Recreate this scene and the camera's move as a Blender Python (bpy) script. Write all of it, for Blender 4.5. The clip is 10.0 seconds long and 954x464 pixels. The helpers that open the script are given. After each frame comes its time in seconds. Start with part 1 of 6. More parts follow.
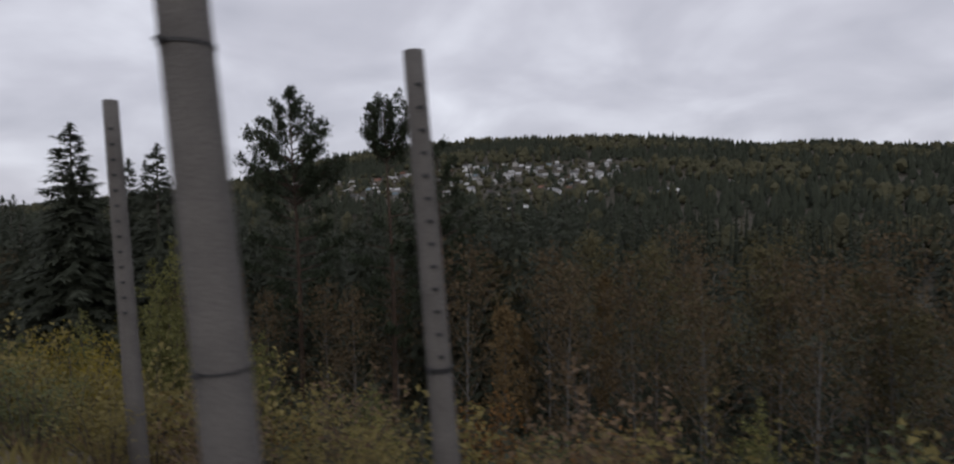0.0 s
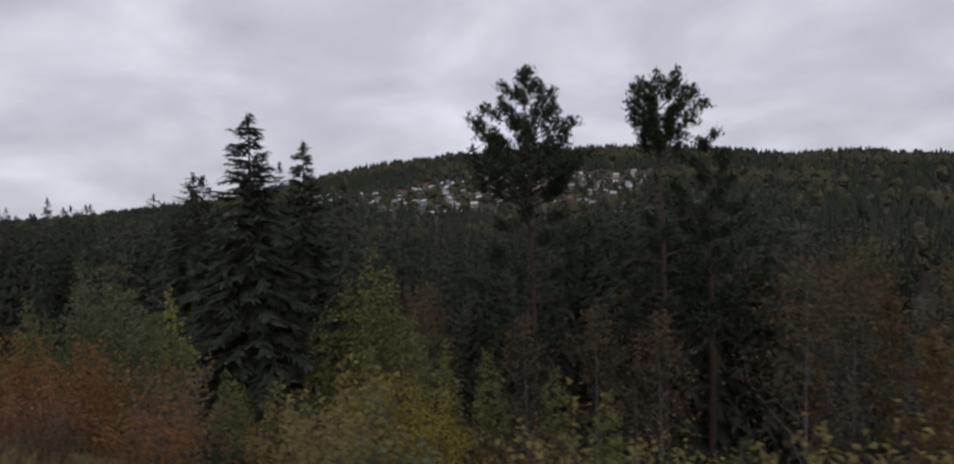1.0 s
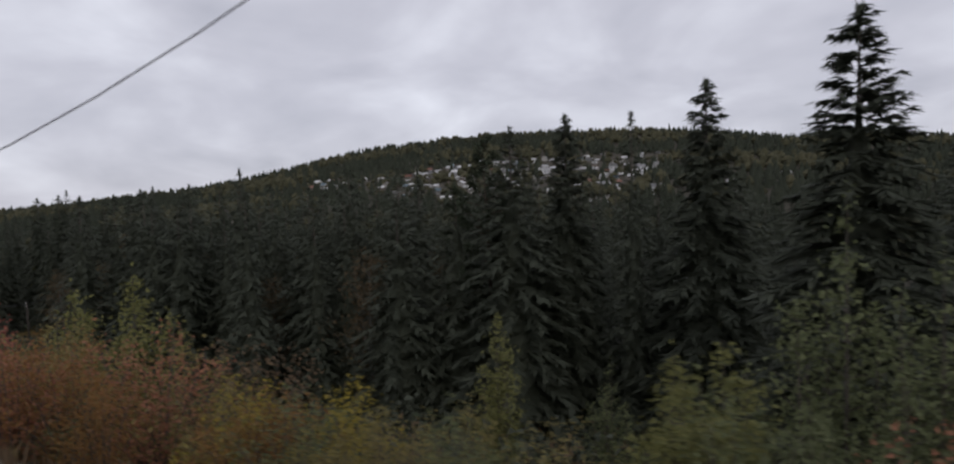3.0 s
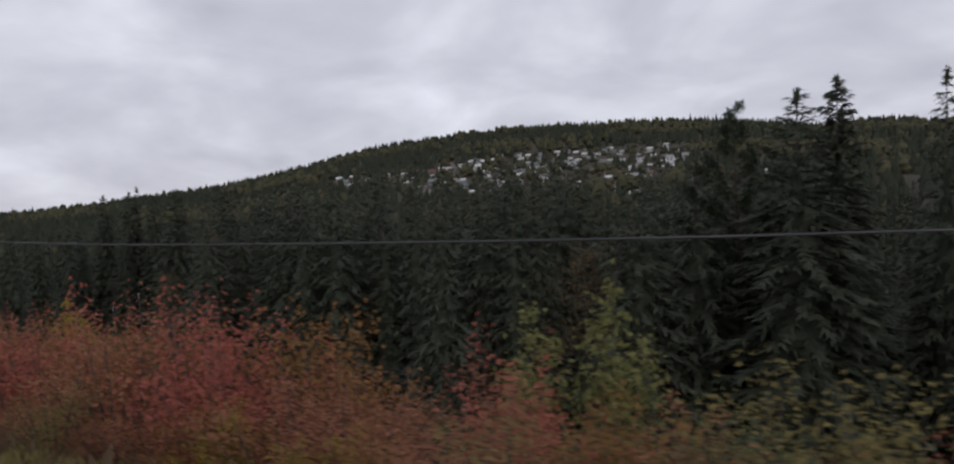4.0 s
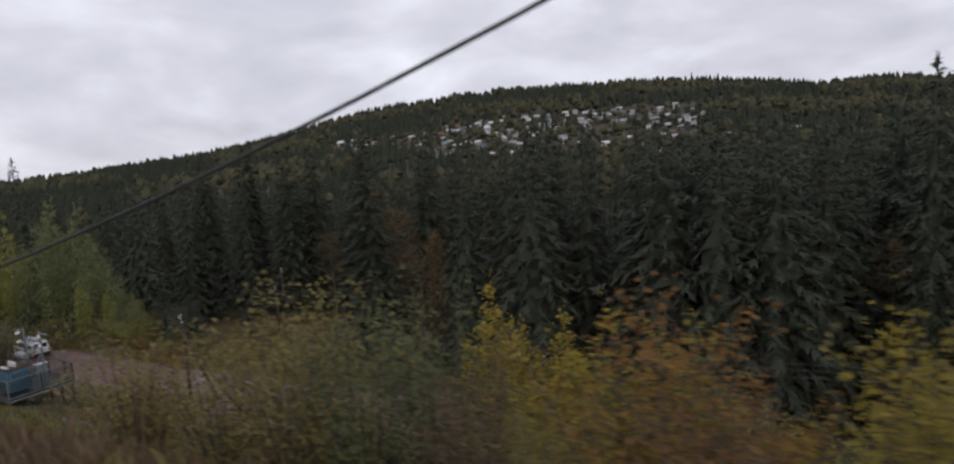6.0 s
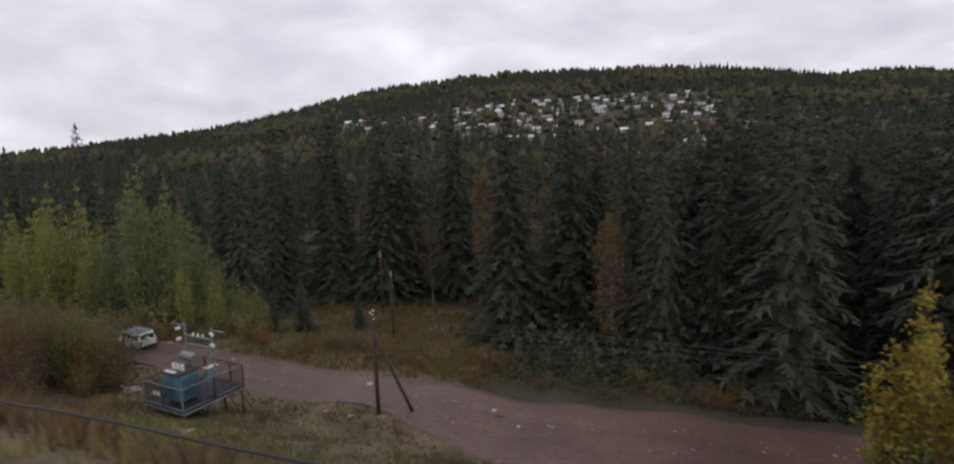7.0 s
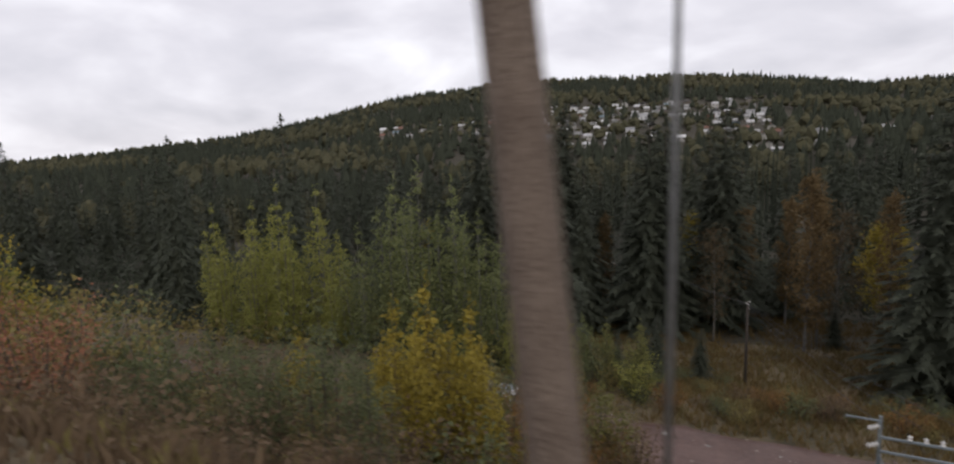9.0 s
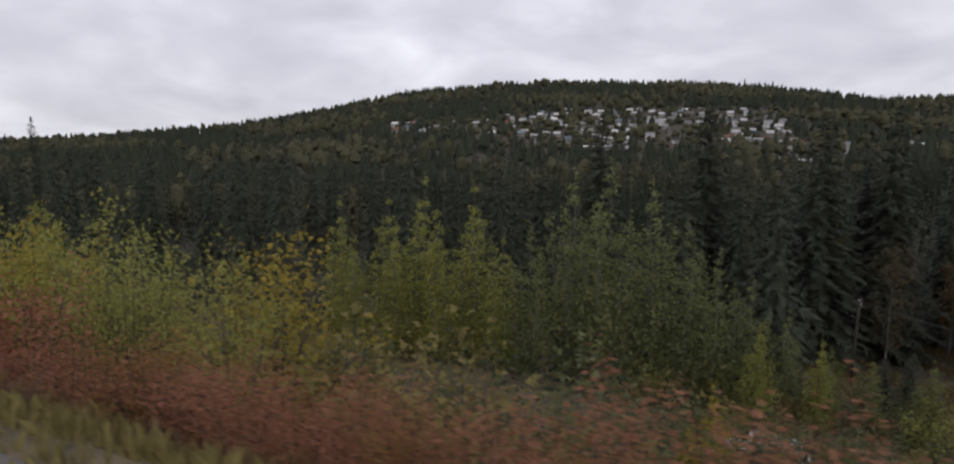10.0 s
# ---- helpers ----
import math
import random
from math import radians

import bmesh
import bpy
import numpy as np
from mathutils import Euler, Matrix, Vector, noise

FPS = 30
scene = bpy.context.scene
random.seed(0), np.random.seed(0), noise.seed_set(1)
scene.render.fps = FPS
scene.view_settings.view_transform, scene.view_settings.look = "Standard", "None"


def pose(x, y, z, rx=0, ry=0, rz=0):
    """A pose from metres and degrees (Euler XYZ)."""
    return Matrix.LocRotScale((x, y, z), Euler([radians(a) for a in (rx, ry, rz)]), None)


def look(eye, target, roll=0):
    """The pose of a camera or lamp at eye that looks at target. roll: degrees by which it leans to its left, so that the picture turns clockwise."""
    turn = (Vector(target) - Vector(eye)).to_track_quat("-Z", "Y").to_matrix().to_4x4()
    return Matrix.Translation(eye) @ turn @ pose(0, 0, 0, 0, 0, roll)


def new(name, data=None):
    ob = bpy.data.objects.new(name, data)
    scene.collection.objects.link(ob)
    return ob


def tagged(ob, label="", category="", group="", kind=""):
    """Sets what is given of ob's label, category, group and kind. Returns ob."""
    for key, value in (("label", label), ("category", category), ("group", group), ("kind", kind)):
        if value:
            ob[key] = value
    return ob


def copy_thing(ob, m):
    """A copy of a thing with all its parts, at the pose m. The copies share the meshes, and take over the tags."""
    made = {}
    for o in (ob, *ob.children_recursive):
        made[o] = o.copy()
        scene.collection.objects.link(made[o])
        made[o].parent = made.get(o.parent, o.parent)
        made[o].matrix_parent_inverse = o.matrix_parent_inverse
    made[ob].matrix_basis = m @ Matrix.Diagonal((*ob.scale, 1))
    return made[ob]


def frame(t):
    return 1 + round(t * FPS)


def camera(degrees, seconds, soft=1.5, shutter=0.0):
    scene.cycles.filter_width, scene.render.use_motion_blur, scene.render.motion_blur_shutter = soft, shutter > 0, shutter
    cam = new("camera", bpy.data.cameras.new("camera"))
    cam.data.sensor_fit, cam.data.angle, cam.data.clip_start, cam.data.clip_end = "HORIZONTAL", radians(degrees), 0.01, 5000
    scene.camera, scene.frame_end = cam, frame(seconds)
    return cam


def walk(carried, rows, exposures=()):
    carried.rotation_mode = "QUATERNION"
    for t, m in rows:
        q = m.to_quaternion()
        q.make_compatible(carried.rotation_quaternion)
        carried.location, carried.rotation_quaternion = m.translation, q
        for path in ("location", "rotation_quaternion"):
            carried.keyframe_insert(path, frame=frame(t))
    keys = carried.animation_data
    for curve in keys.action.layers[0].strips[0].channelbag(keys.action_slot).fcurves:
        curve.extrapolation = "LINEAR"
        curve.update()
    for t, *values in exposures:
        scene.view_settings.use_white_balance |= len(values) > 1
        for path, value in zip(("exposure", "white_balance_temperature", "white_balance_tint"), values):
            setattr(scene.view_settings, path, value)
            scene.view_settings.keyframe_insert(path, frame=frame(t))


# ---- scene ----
cam = camera(79.66, 10.0, soft=2.2, shutter=0.17)
PATH = [
    (0.0, pose(2.95, 0.00, 3.00, 87.19, 0.97, 24.12)),
    (0.5, pose(-6.61, 0.02, 2.90, 88.70, 1.41, 25.04)),
    (1.0, pose(-16.11, 0.07, 2.79, 88.39, 1.25, 24.93)),
    (1.5, pose(-25.55, 0.16, 2.69, 88.21, 0.97, 24.67)),
    (2.0, pose(-34.94, 0.28, 2.59, 87.70, 1.56, 24.18)),
    (2.5, pose(-44.26, 0.43, 2.48, 87.46, 1.74, 23.37)),
    (3.0, pose(-53.53, 0.62, 2.38, 86.95, 1.75, 22.49)),
    (4.5, pose(-80.97, 1.40, 2.07, 86.15, 3.00, 23.53)),
    (5.0, pose(-90.00, 1.73, 1.97, 85.33, 3.10, 22.53)),
    (5.5, pose(-98.97, 2.10, 1.87, 84.12, 3.76, 21.19)),
    (7.0, pose(-125.53, 3.40, 1.56, 81.38, 1.96, 20.28)),
    (7.5, pose(-134.26, 3.90, 1.45, 81.18, 1.90, 19.48)),
    (8.0, pose(-142.94, 4.44, 1.35, 82.58, 2.28, 20.48)),
    (8.5, pose(-151.55, 5.01, 1.25, 83.27, 1.09, 20.73)),
    (9.0, pose(-160.11, 5.62, 1.14, 82.33, 1.75, 20.85)),
    (9.5, pose(-168.61, 6.26, 1.04, 83.58, -0.44, 20.57)),
    (10.0, pose(-177.05, 6.93, 0.94, 82.18, -0.85, 20.47)),
]
walk(cam, PATH, exposures=[(0.0, 0.02, 6450, 10), (5.0, 0.12, 6450, 10), (7.0, 0.36, 6650, 10), (8.5, 0.33, 6750, 10), (9.0, 0.48, 6800, 10), (9.5, 0.12, 6450, 10), (10.0, 0.25, 6600, 10)])

# ---- light: an overcast autumn afternoon ----
world = bpy.data.worlds.new("overcast_sky")
scene.world = world
world.use_nodes = True
wt = world.node_tree
wt.nodes.clear()


def wnode(kind, **values):
    n = wt.nodes.new(kind)
    for k, v in values.items():
        n.inputs[k].default_value = v
    return n


w_out = wnode("ShaderNodeOutputWorld")
w_bg = wnode("ShaderNodeBackground", Strength=1.0)
sky = wnode("ShaderNodeTexSky")
sky.sky_type, sky.sun_disc = "NISHITA", False
sky.sun_elevation, sky.sun_rotation = radians(32), radians(150)
w_dim = wnode("ShaderNodeVectorMath")
w_dim.operation = "MULTIPLY"
w_dim.inputs[1].default_value = (0.08, 0.08, 0.08)
w_co = wnode("ShaderNodeTexCoord")
w_sep = wnode("ShaderNodeSeparateXYZ")
w_up = wnode("ShaderNodeMath")
w_up.operation = "MAXIMUM"
w_up.inputs[1].default_value = 0.0
w_add = wnode("ShaderNodeMath")
w_add.operation = "ADD"
w_add.inputs[1].default_value = 0.34
w_dx = wnode("ShaderNodeMath")
w_dx.operation = "DIVIDE"
w_dy = wnode("ShaderNodeMath")
w_dy.operation = "DIVIDE"
w_flat = wnode("ShaderNodeCombineXYZ")
w_big = wnode("ShaderNodeTexNoise", Scale=1.9, Detail=4.0, Roughness=0.48, Distortion=0.5)
w_fine = wnode("ShaderNodeTexNoise", Scale=6.0, Detail=4.0, Roughness=0.5)
w_mix = wnode("ShaderNodeMath")
w_mix.operation = "MULTIPLY_ADD"
w_mix.inputs[1].default_value = 0.22
w_ramp = wnode("ShaderNodeValToRGB")
ramp = w_ramp.color_ramp
ramp.elements[0].position, ramp.elements[0].color = 0.36, (0.45, 0.455, 0.525, 1)
ramp.elements[1].position, ramp.elements[1].color = 0.86, (0.77, 0.78, 0.86, 1)
mid = ramp.elements.new(0.60)
mid.color = (0.58, 0.58, 0.655, 1)
w_cover = wnode("ShaderNodeMix")
w_cover.data_type = "RGBA"
w_cover.inputs["Factor"].default_value = 0.94
L = wt.links.new
L(w_co.outputs["Generated"], w_sep.inputs[0])
L(w_sep.outputs["Z"], w_up.inputs[0])
L(w_up.outputs[0], w_add.inputs[0])
L(w_sep.outputs["X"], w_dx.inputs[0])
L(w_add.outputs[0], w_dx.inputs[1])
L(w_sep.outputs["Y"], w_dy.inputs[0])
L(w_add.outputs[0], w_dy.inputs[1])
L(w_dx.outputs[0], w_flat.inputs["X"])
L(w_dy.outputs[0], w_flat.inputs["Y"])
L(w_flat.outputs[0], w_big.inputs["Vector"])
L(w_flat.outputs[0], w_fine.inputs["Vector"])
L(w_fine.outputs[0], w_mix.inputs[0])
L(w_big.outputs[0], w_mix.inputs[2])
L(w_mix.outputs[0], w_ramp.inputs[0])
L(sky.outputs[0], w_dim.inputs[0])
L(w_dim.outputs[0], w_cover.inputs[6])
L(w_ramp.outputs[0], w_cover.inputs[7])
L(w_cover.outputs[2], w_bg.inputs["Color"])
L(w_bg.outputs[0], w_out.inputs["Surface"])

sun = new("sun", bpy.data.lights.new("sun", "SUN"))
sun.data.energy, sun.data.angle, sun.data.color = 0.6, radians(40), (1.0, 0.96, 0.90)
sun.matrix_world = look((0, 0, 200), (-60, 100, 120))


# ---- materials ----
def surface(name, dark, light, scale=1.0, rough=0.8, metal=0.0, bump=0.2, fine=12.0, spot=None, spread=0.35, per="position", gloss=0.5):
    """Two colours mixed by noise at two scales, with relief. per: 'island' or 'object' varies piece by piece too."""
    m = bpy.data.materials.new(name)
    m.use_nodes = True
    t = m.node_tree
    b = t.nodes["Principled BSDF"]
    b.inputs["Roughness"].default_value = rough
    b.inputs["Metallic"].default_value = metal
    b.inputs["Specular IOR Level"].default_value = gloss
    co = t.nodes.new("ShaderNodeTexCoord")
    big = t.nodes.new("ShaderNodeTexNoise")
    big.inputs["Scale"].default_value, big.inputs["Detail"].default_value = scale, 5
    small = t.nodes.new("ShaderNodeTexNoise")
    small.inputs["Scale"].default_value, small.inputs["Detail"].default_value = scale * fine, 4
    for n in (big, small):
        t.links.new(co.outputs["Object"], n.inputs["Vector"])
    add = t.nodes.new("ShaderNodeMath")
    add.operation = "MULTIPLY_ADD"
    add.inputs[1].default_value = 0.5
    t.links.new(small.outputs[0], add.inputs[0])
    half = t.nodes.new("ShaderNodeMath")
    half.operation = "MULTIPLY"
    half.inputs[1].default_value = 0.5
    t.links.new(big.outputs[0], half.inputs[0])
    t.links.new(half.outputs[0], add.inputs[2])
    value = add.outputs[0]
    if per != "position":
        geo = t.nodes.new("ShaderNodeNewGeometry")
        obj = t.nodes.new("ShaderNodeObjectInfo")
        blend = t.nodes.new("ShaderNodeMath")
        blend.operation = "MULTIPLY_ADD"
        blend.inputs[1].default_value = 0.45
        t.links.new(geo.outputs["Random Per Island"] if per == "island" else obj.outputs["Random"], blend.inputs[0])
        shift = t.nodes.new("ShaderNodeMath")
        shift.operation = "SUBTRACT"
        shift.inputs[1].default_value = 0.225
        t.links.new(value, shift.inputs[0])
        t.links.new(shift.outputs[0], blend.inputs[2])
        value = blend.outputs[0]
    r = t.nodes.new("ShaderNodeValToRGB")
    r.color_ramp.elements[0].position, r.color_ramp.elements[0].color = 0.5 - spread / 2, (*dark, 1)
    r.color_ramp.elements[1].position, r.color_ramp.elements[1].color = 0.5 + spread / 2, (*light, 1)
    if spot:
        e = r.color_ramp.elements.new(min(0.99, 0.5 + spread / 2 + 0.12))
        e.color = (*spot, 1)
    t.links.new(value, r.inputs[0])
    t.links.new(r.outputs[0], b.inputs["Base Color"])
    if bump:
        bn = t.nodes.new("ShaderNodeBump")
        bn.inputs["Strength"].default_value, bn.inputs["Distance"].default_value = bump, 0.05
        t.links.new(small.outputs[0], bn.inputs["Height"])
        t.links.new(bn.outputs[0], b.inputs["Normal"])
    return m


def leaf(name, dark, light, glow=0.25, spread=0.9):
    """Foliage: varies leaf by leaf, a little light passes through."""
    m = surface(name, dark, light, scale=0.8, rough=0.75, bump=0, per="island", spread=spread, gloss=0.2)
    t = m.node_tree
    b, out = t.nodes["Principled BSDF"], t.nodes["Material Output"]
    tr = t.nodes.new("ShaderNodeBsdfTranslucent")
    mixer = t.nodes.new("ShaderNodeMixShader")
    mixer.inputs[0].default_value = glow
    t.links.new(b.inputs["Base Color"].links[0].from_socket, tr.inputs["Color"])
    t.links.new(b.outputs[0], mixer.inputs[1])
    t.links.new(tr.outputs[0], mixer.inputs[2])
    t.links.new(mixer.outputs[0], out.inputs["Surface"])
    return m


M = dict(
    meadow=leaf("warm_dry_grass", (0.090, 0.064, 0.026), (0.215, 0.150, 0.062), 0.25),
    ground=surface("autumn_ground", (0.058, 0.050, 0.030), (0.170, 0.128, 0.074), 0.35, 0.95, fine=9, bump=0.9, spot=(0.19, 0.135, 0.075), spread=0.25),
    darkground=surface("dark_brown_ground", (0.024, 0.022, 0.014), (0.066, 0.055, 0.034), 0.35, 0.95, fine=9, bump=0.9, spread=0.4),
    ballast=surface("grey_ballast", (0.07, 0.065, 0.06), (0.2, 0.185, 0.17), 3, 0.95, fine=6, bump=0.8),
    dirt=surface("red_dirt_road", (0.070, 0.039, 0.032), (0.150, 0.088, 0.072), 0.22, 0.50, fine=14, bump=0.45, spot=(0.23, 0.150, 0.125)),
    spruce=leaf("spruce_needles", (0.051, 0.059, 0.043), (0.083, 0.092, 0.066), 0.25, 0.9),
    pine=leaf("pine_needles", (0.024, 0.032, 0.019), (0.056, 0.070, 0.040), 0.15),
    bark=surface("grey_bark", (0.04, 0.032, 0.026), (0.12, 0.10, 0.085), 3, 0.95, fine=8, bump=0.8),
    pinebark=surface("pine_bark", (0.035, 0.024, 0.018), (0.085, 0.055, 0.038), 2, 0.95, fine=8, bump=0.8),
    birchbark=surface("birch_bark", (0.055, 0.050, 0.045), (0.20, 0.19, 0.175), 2.5, 0.85, fine=6, bump=0.4),
    aspen=leaf("aspen_leaves", (0.145, 0.155, 0.042), (0.38, 0.375, 0.110), 0.38),
    dullaspen=leaf("dull_aspen_leaves", (0.100, 0.118, 0.050), (0.26, 0.280, 0.118), 0.35),
    birchleaf=leaf("faded_birch_leaves", (0.105, 0.074, 0.036), (0.24, 0.165, 0.080), 0.35),
    birchbrown=leaf("withered_birch_leaves", (0.062, 0.047, 0.027), (0.165, 0.120, 0.069), 0.3),
    oliveaspen=leaf("olive_aspen_leaves", (0.098, 0.102, 0.038), (0.255, 0.250, 0.095), 0.35),
    dullbirch=leaf("dull_birch_leaves", (0.066, 0.060, 0.030), (0.170, 0.145, 0.072), 0.3),
    yellow=leaf("yellow_leaves", (0.18, 0.140, 0.026), (0.42, 0.335, 0.065), 0.35),
    orange=leaf("orange_leaves", (0.14, 0.076, 0.027), (0.33, 0.175, 0.064), 0.35),
    rust=leaf("rust_leaves", (0.20, 0.090, 0.055), (0.46, 0.212, 0.130), 0.35),
    red=leaf("red_leaves", (0.23, 0.064, 0.050), (0.50, 0.165, 0.125), 0.3),
    green=leaf("willow_leaves", (0.064, 0.080, 0.038), (0.185, 0.200, 0.098), 0.3),
    olive=leaf("olive_leaves", (0.126, 0.110, 0.043), (0.325, 0.268, 0.105), 0.38),
    brown=leaf("brown_leaves", (0.088, 0.061, 0.039), (0.225, 0.157, 0.096), 0.3),
    farneedle=surface("far_conifers", (0.028, 0.033, 0.024), (0.050, 0.056, 0.039), 0.02, 0.95, fine=40, bump=0, per="island", spread=1.3, gloss=0.1),
    farleaf=surface("far_broadleaves", (0.047, 0.048, 0.029), (0.086, 0.080, 0.047), 0.02, 0.95, fine=40, bump=0, per="island", spread=0.8, gloss=0.1),
    grass=leaf("dry_grass", (0.088, 0.078, 0.034), (0.26, 0.215, 0.10), 0.3),
    concrete=surface("weathered_concrete", (0.073, 0.067, 0.064), (0.152, 0.140, 0.131), 1.6, 0.9, fine=22, bump=0.35),
    oldwood=surface("weathered_pole_wood", (0.085, 0.060, 0.045), (0.19, 0.145, 0.115), 2.2, 0.9, fine=10, bump=0.6),
    agedwood=surface("grey_brown_mast_wood", (0.058, 0.046, 0.040), (0.130, 0.108, 0.095), 2.2, 0.9, fine=10, bump=0.6),
    darkwood=surface("tarred_pole_wood", (0.025, 0.020, 0.017), (0.075, 0.06, 0.05), 2.2, 0.9, fine=10, bump=0.6),
    steel=surface("galvanised_steel", (0.16, 0.165, 0.17), (0.34, 0.345, 0.35), 3, 0.55, 0.6, fine=15, bump=0.15),
    rusty=surface("rusty_steel", (0.04, 0.026, 0.02), (0.12, 0.075, 0.055), 4, 0.8, 0.3, fine=10, bump=0.3),
    darksteel=surface("dark_steel", (0.02, 0.02, 0.022), (0.06, 0.06, 0.062), 4, 0.6, 0.4, fine=12, bump=0.2),
    cabinet=surface("grey_white_paint", (0.42, 0.43, 0.43), (0.62, 0.63, 0.62), 2.5, 0.55, fine=14, bump=0.08),
    dustytop=surface("dusty_beige_paint", (0.26, 0.235, 0.20), (0.44, 0.405, 0.35), 2.0, 0.8, fine=14, bump=0.1),
    bluepaint=surface("faded_blue_paint", (0.065, 0.14, 0.20), (0.15, 0.265, 0.335), 2.5, 0.6, fine=12, bump=0.12),
    bluebase=surface("blue_pole_paint", (0.10, 0.20, 0.31), (0.20, 0.34, 0.47), 2.5, 0.7, fine=12, bump=0.2),
    whitepaint=surface("chipped_white_paint", (0.50, 0.51, 0.50), (0.78, 0.78, 0.76), 4, 0.6, fine=10, bump=0.1),
    greypaint=surface("bluish_grey_paint", (0.12, 0.145, 0.16), (0.23, 0.265, 0.285), 3, 0.55, fine=12, bump=0.1),
    porcelain=surface("white_porcelain", (0.55, 0.54, 0.52), (0.78, 0.77, 0.75), 8, 0.25, fine=5, bump=0),
    brownglaze=surface("brown_glazed_porcelain", (0.045, 0.022, 0.015), (0.10, 0.05, 0.03), 8, 0.3, fine=5, bump=0),
    black=surface("black_rubber", (0.012, 0.012, 0.012), (0.035, 0.035, 0.036), 6, 0.7, fine=8, bump=0.1),
    wire=surface("aged_wire", (0.035, 0.035, 0.037), (0.085, 0.085, 0.087), 6, 0.6, 0.4, fine=8, bump=0),
    stone=surface("pale_stone", (0.20, 0.185, 0.17), (0.42, 0.40, 0.37), 1.5, 0.9, fine=8, bump=0.5, per="object"),
    gravel=surface("pale_road_gravel", (0.11, 0.075, 0.062), (0.32, 0.26, 0.23), 1.5, 0.85, fine=8, bump=0.3, per="island"),
    carpaint=surface("white_car_paint", (0.58, 0.58, 0.58), (0.72, 0.72, 0.72), 3, 0.3, fine=6, bump=0),
    glass=surface("dark_car_glass", (0.01, 0.012, 0.014), (0.03, 0.033, 0.036), 3, 0.08, fine=6, bump=0),
    redlamp=surface("red_lamp_plastic", (0.22, 0.02, 0.015), (0.35, 0.04, 0.03), 6, 0.3, fine=5, bump=0),
    print=surface("faded_print", (0.20, 0.20, 0.19), (0.36, 0.36, 0.35), 6, 0.7, fine=5, bump=0),
    yellowmark=surface("yellow_band_paint", (0.30, 0.25, 0.05), (0.46, 0.38, 0.10), 6, 0.7, fine=5, bump=0),
)
for i, (lo, hi) in enumerate((((0.46, 0.46, 0.47), (0.70, 0.70, 0.70)), ((0.20, 0.20, 0.21), (0.38, 0.38, 0.38)), ((0.12, 0.17, 0.20), (0.24, 0.31, 0.35)),
                              ((0.16, 0.07, 0.05), (0.28, 0.14, 0.10)), ((0.10, 0.085, 0.07), (0.20, 0.17, 0.145)), ((0.20, 0.19, 0.175), (0.38, 0.365, 0.34)))):
    M["house%d" % i] = surface("house_paint_%s" % "abcdef"[i], lo, hi, 0.5, 0.7, fine=8, bump=0.1, per="object")


# ---- building helpers ----
def part(name, bm, material, parent, label=""):
    """Links a bmesh as one mesh object under a thing or a part."""
    me = bpy.data.meshes.new(name)
    bm.to_mesh(me)
    bm.free()
    me.materials.append(material)
    ob = new(name, me)
    ob.parent = parent
    return tagged(ob, label)


def cloud(name, verts, faces, material, parent=None):
    """One mesh object from arrays that were worked out in code."""
    me = bpy.data.meshes.new(name)
    me.from_pydata([tuple(v) for v in verts], [], [tuple(f) for f in faces])
    me.materials.append(material)
    ob = new(name, me)
    ob.parent = parent
    return ob


def thing(name, m, label, category, group="", kind=""):
    ob = new(name)
    ob.empty_display_size = 0.2
    ob.matrix_world = m
    return tagged(ob, label, category, group, kind)


def box(bm, x0, y0, z0, x1, y1, z1, bevel=0.0):
    made = bmesh.ops.create_cube(bm, size=1.0, matrix=Matrix.Translation(((x0 + x1) / 2, (y0 + y1) / 2, (z0 + z1) / 2)) @ Matrix.Diagonal((x1 - x0, y1 - y0, z1 - z0, 1)))
    if bevel:
        edges = list({e for v in made["verts"] for e in v.link_edges})
        bmesh.ops.bevel(bm, geom=edges, offset=bevel, segments=2, affect="EDGES", profile=0.5)
    return bm


def tube_arrays(points, radii, sides, verts, faces, cap=True):
    """Adds a tapered tube along points to the arrays."""
    base = len(verts)
    pts = [Vector(p) for p in points]
    for i, p in enumerate(pts):
        way = (pts[min(i + 1, len(pts) - 1)] - pts[max(i - 1, 0)]).normalized()
        side = way.cross(Vector((0.31, 0.87, 0.22))).normalized()
        up = side.cross(way)
        for k in range(sides):
            a = 2 * math.pi * k / sides
            verts.append(p + (side * math.cos(a) + up * math.sin(a)) * radii[i])
    for i in range(len(pts) - 1):
        for k in range(sides):
            a, b = base + i * sides + k, base + i * sides + (k + 1) % sides
            faces.append((a, b, b + sides, a + sides))
    if cap:
        faces.append([base + k for k in reversed(range(sides))])
        faces.append([base + (len(pts) - 1) * sides + k for k in range(sides)])


def tube(name, points, radii, material, parent=None, sides=8, smooth=True, label=""):
    v, f = [], []
    if not hasattr(radii, "__len__"):
        radii = [radii] * len(points)
    tube_arrays(points, radii, sides, v, f)
    ob = cloud(name, v, f, material, parent)
    if smooth:
        for p in ob.data.polygons:
            p.use_smooth = len(p.vertices) == 4
    return tagged(ob, label)


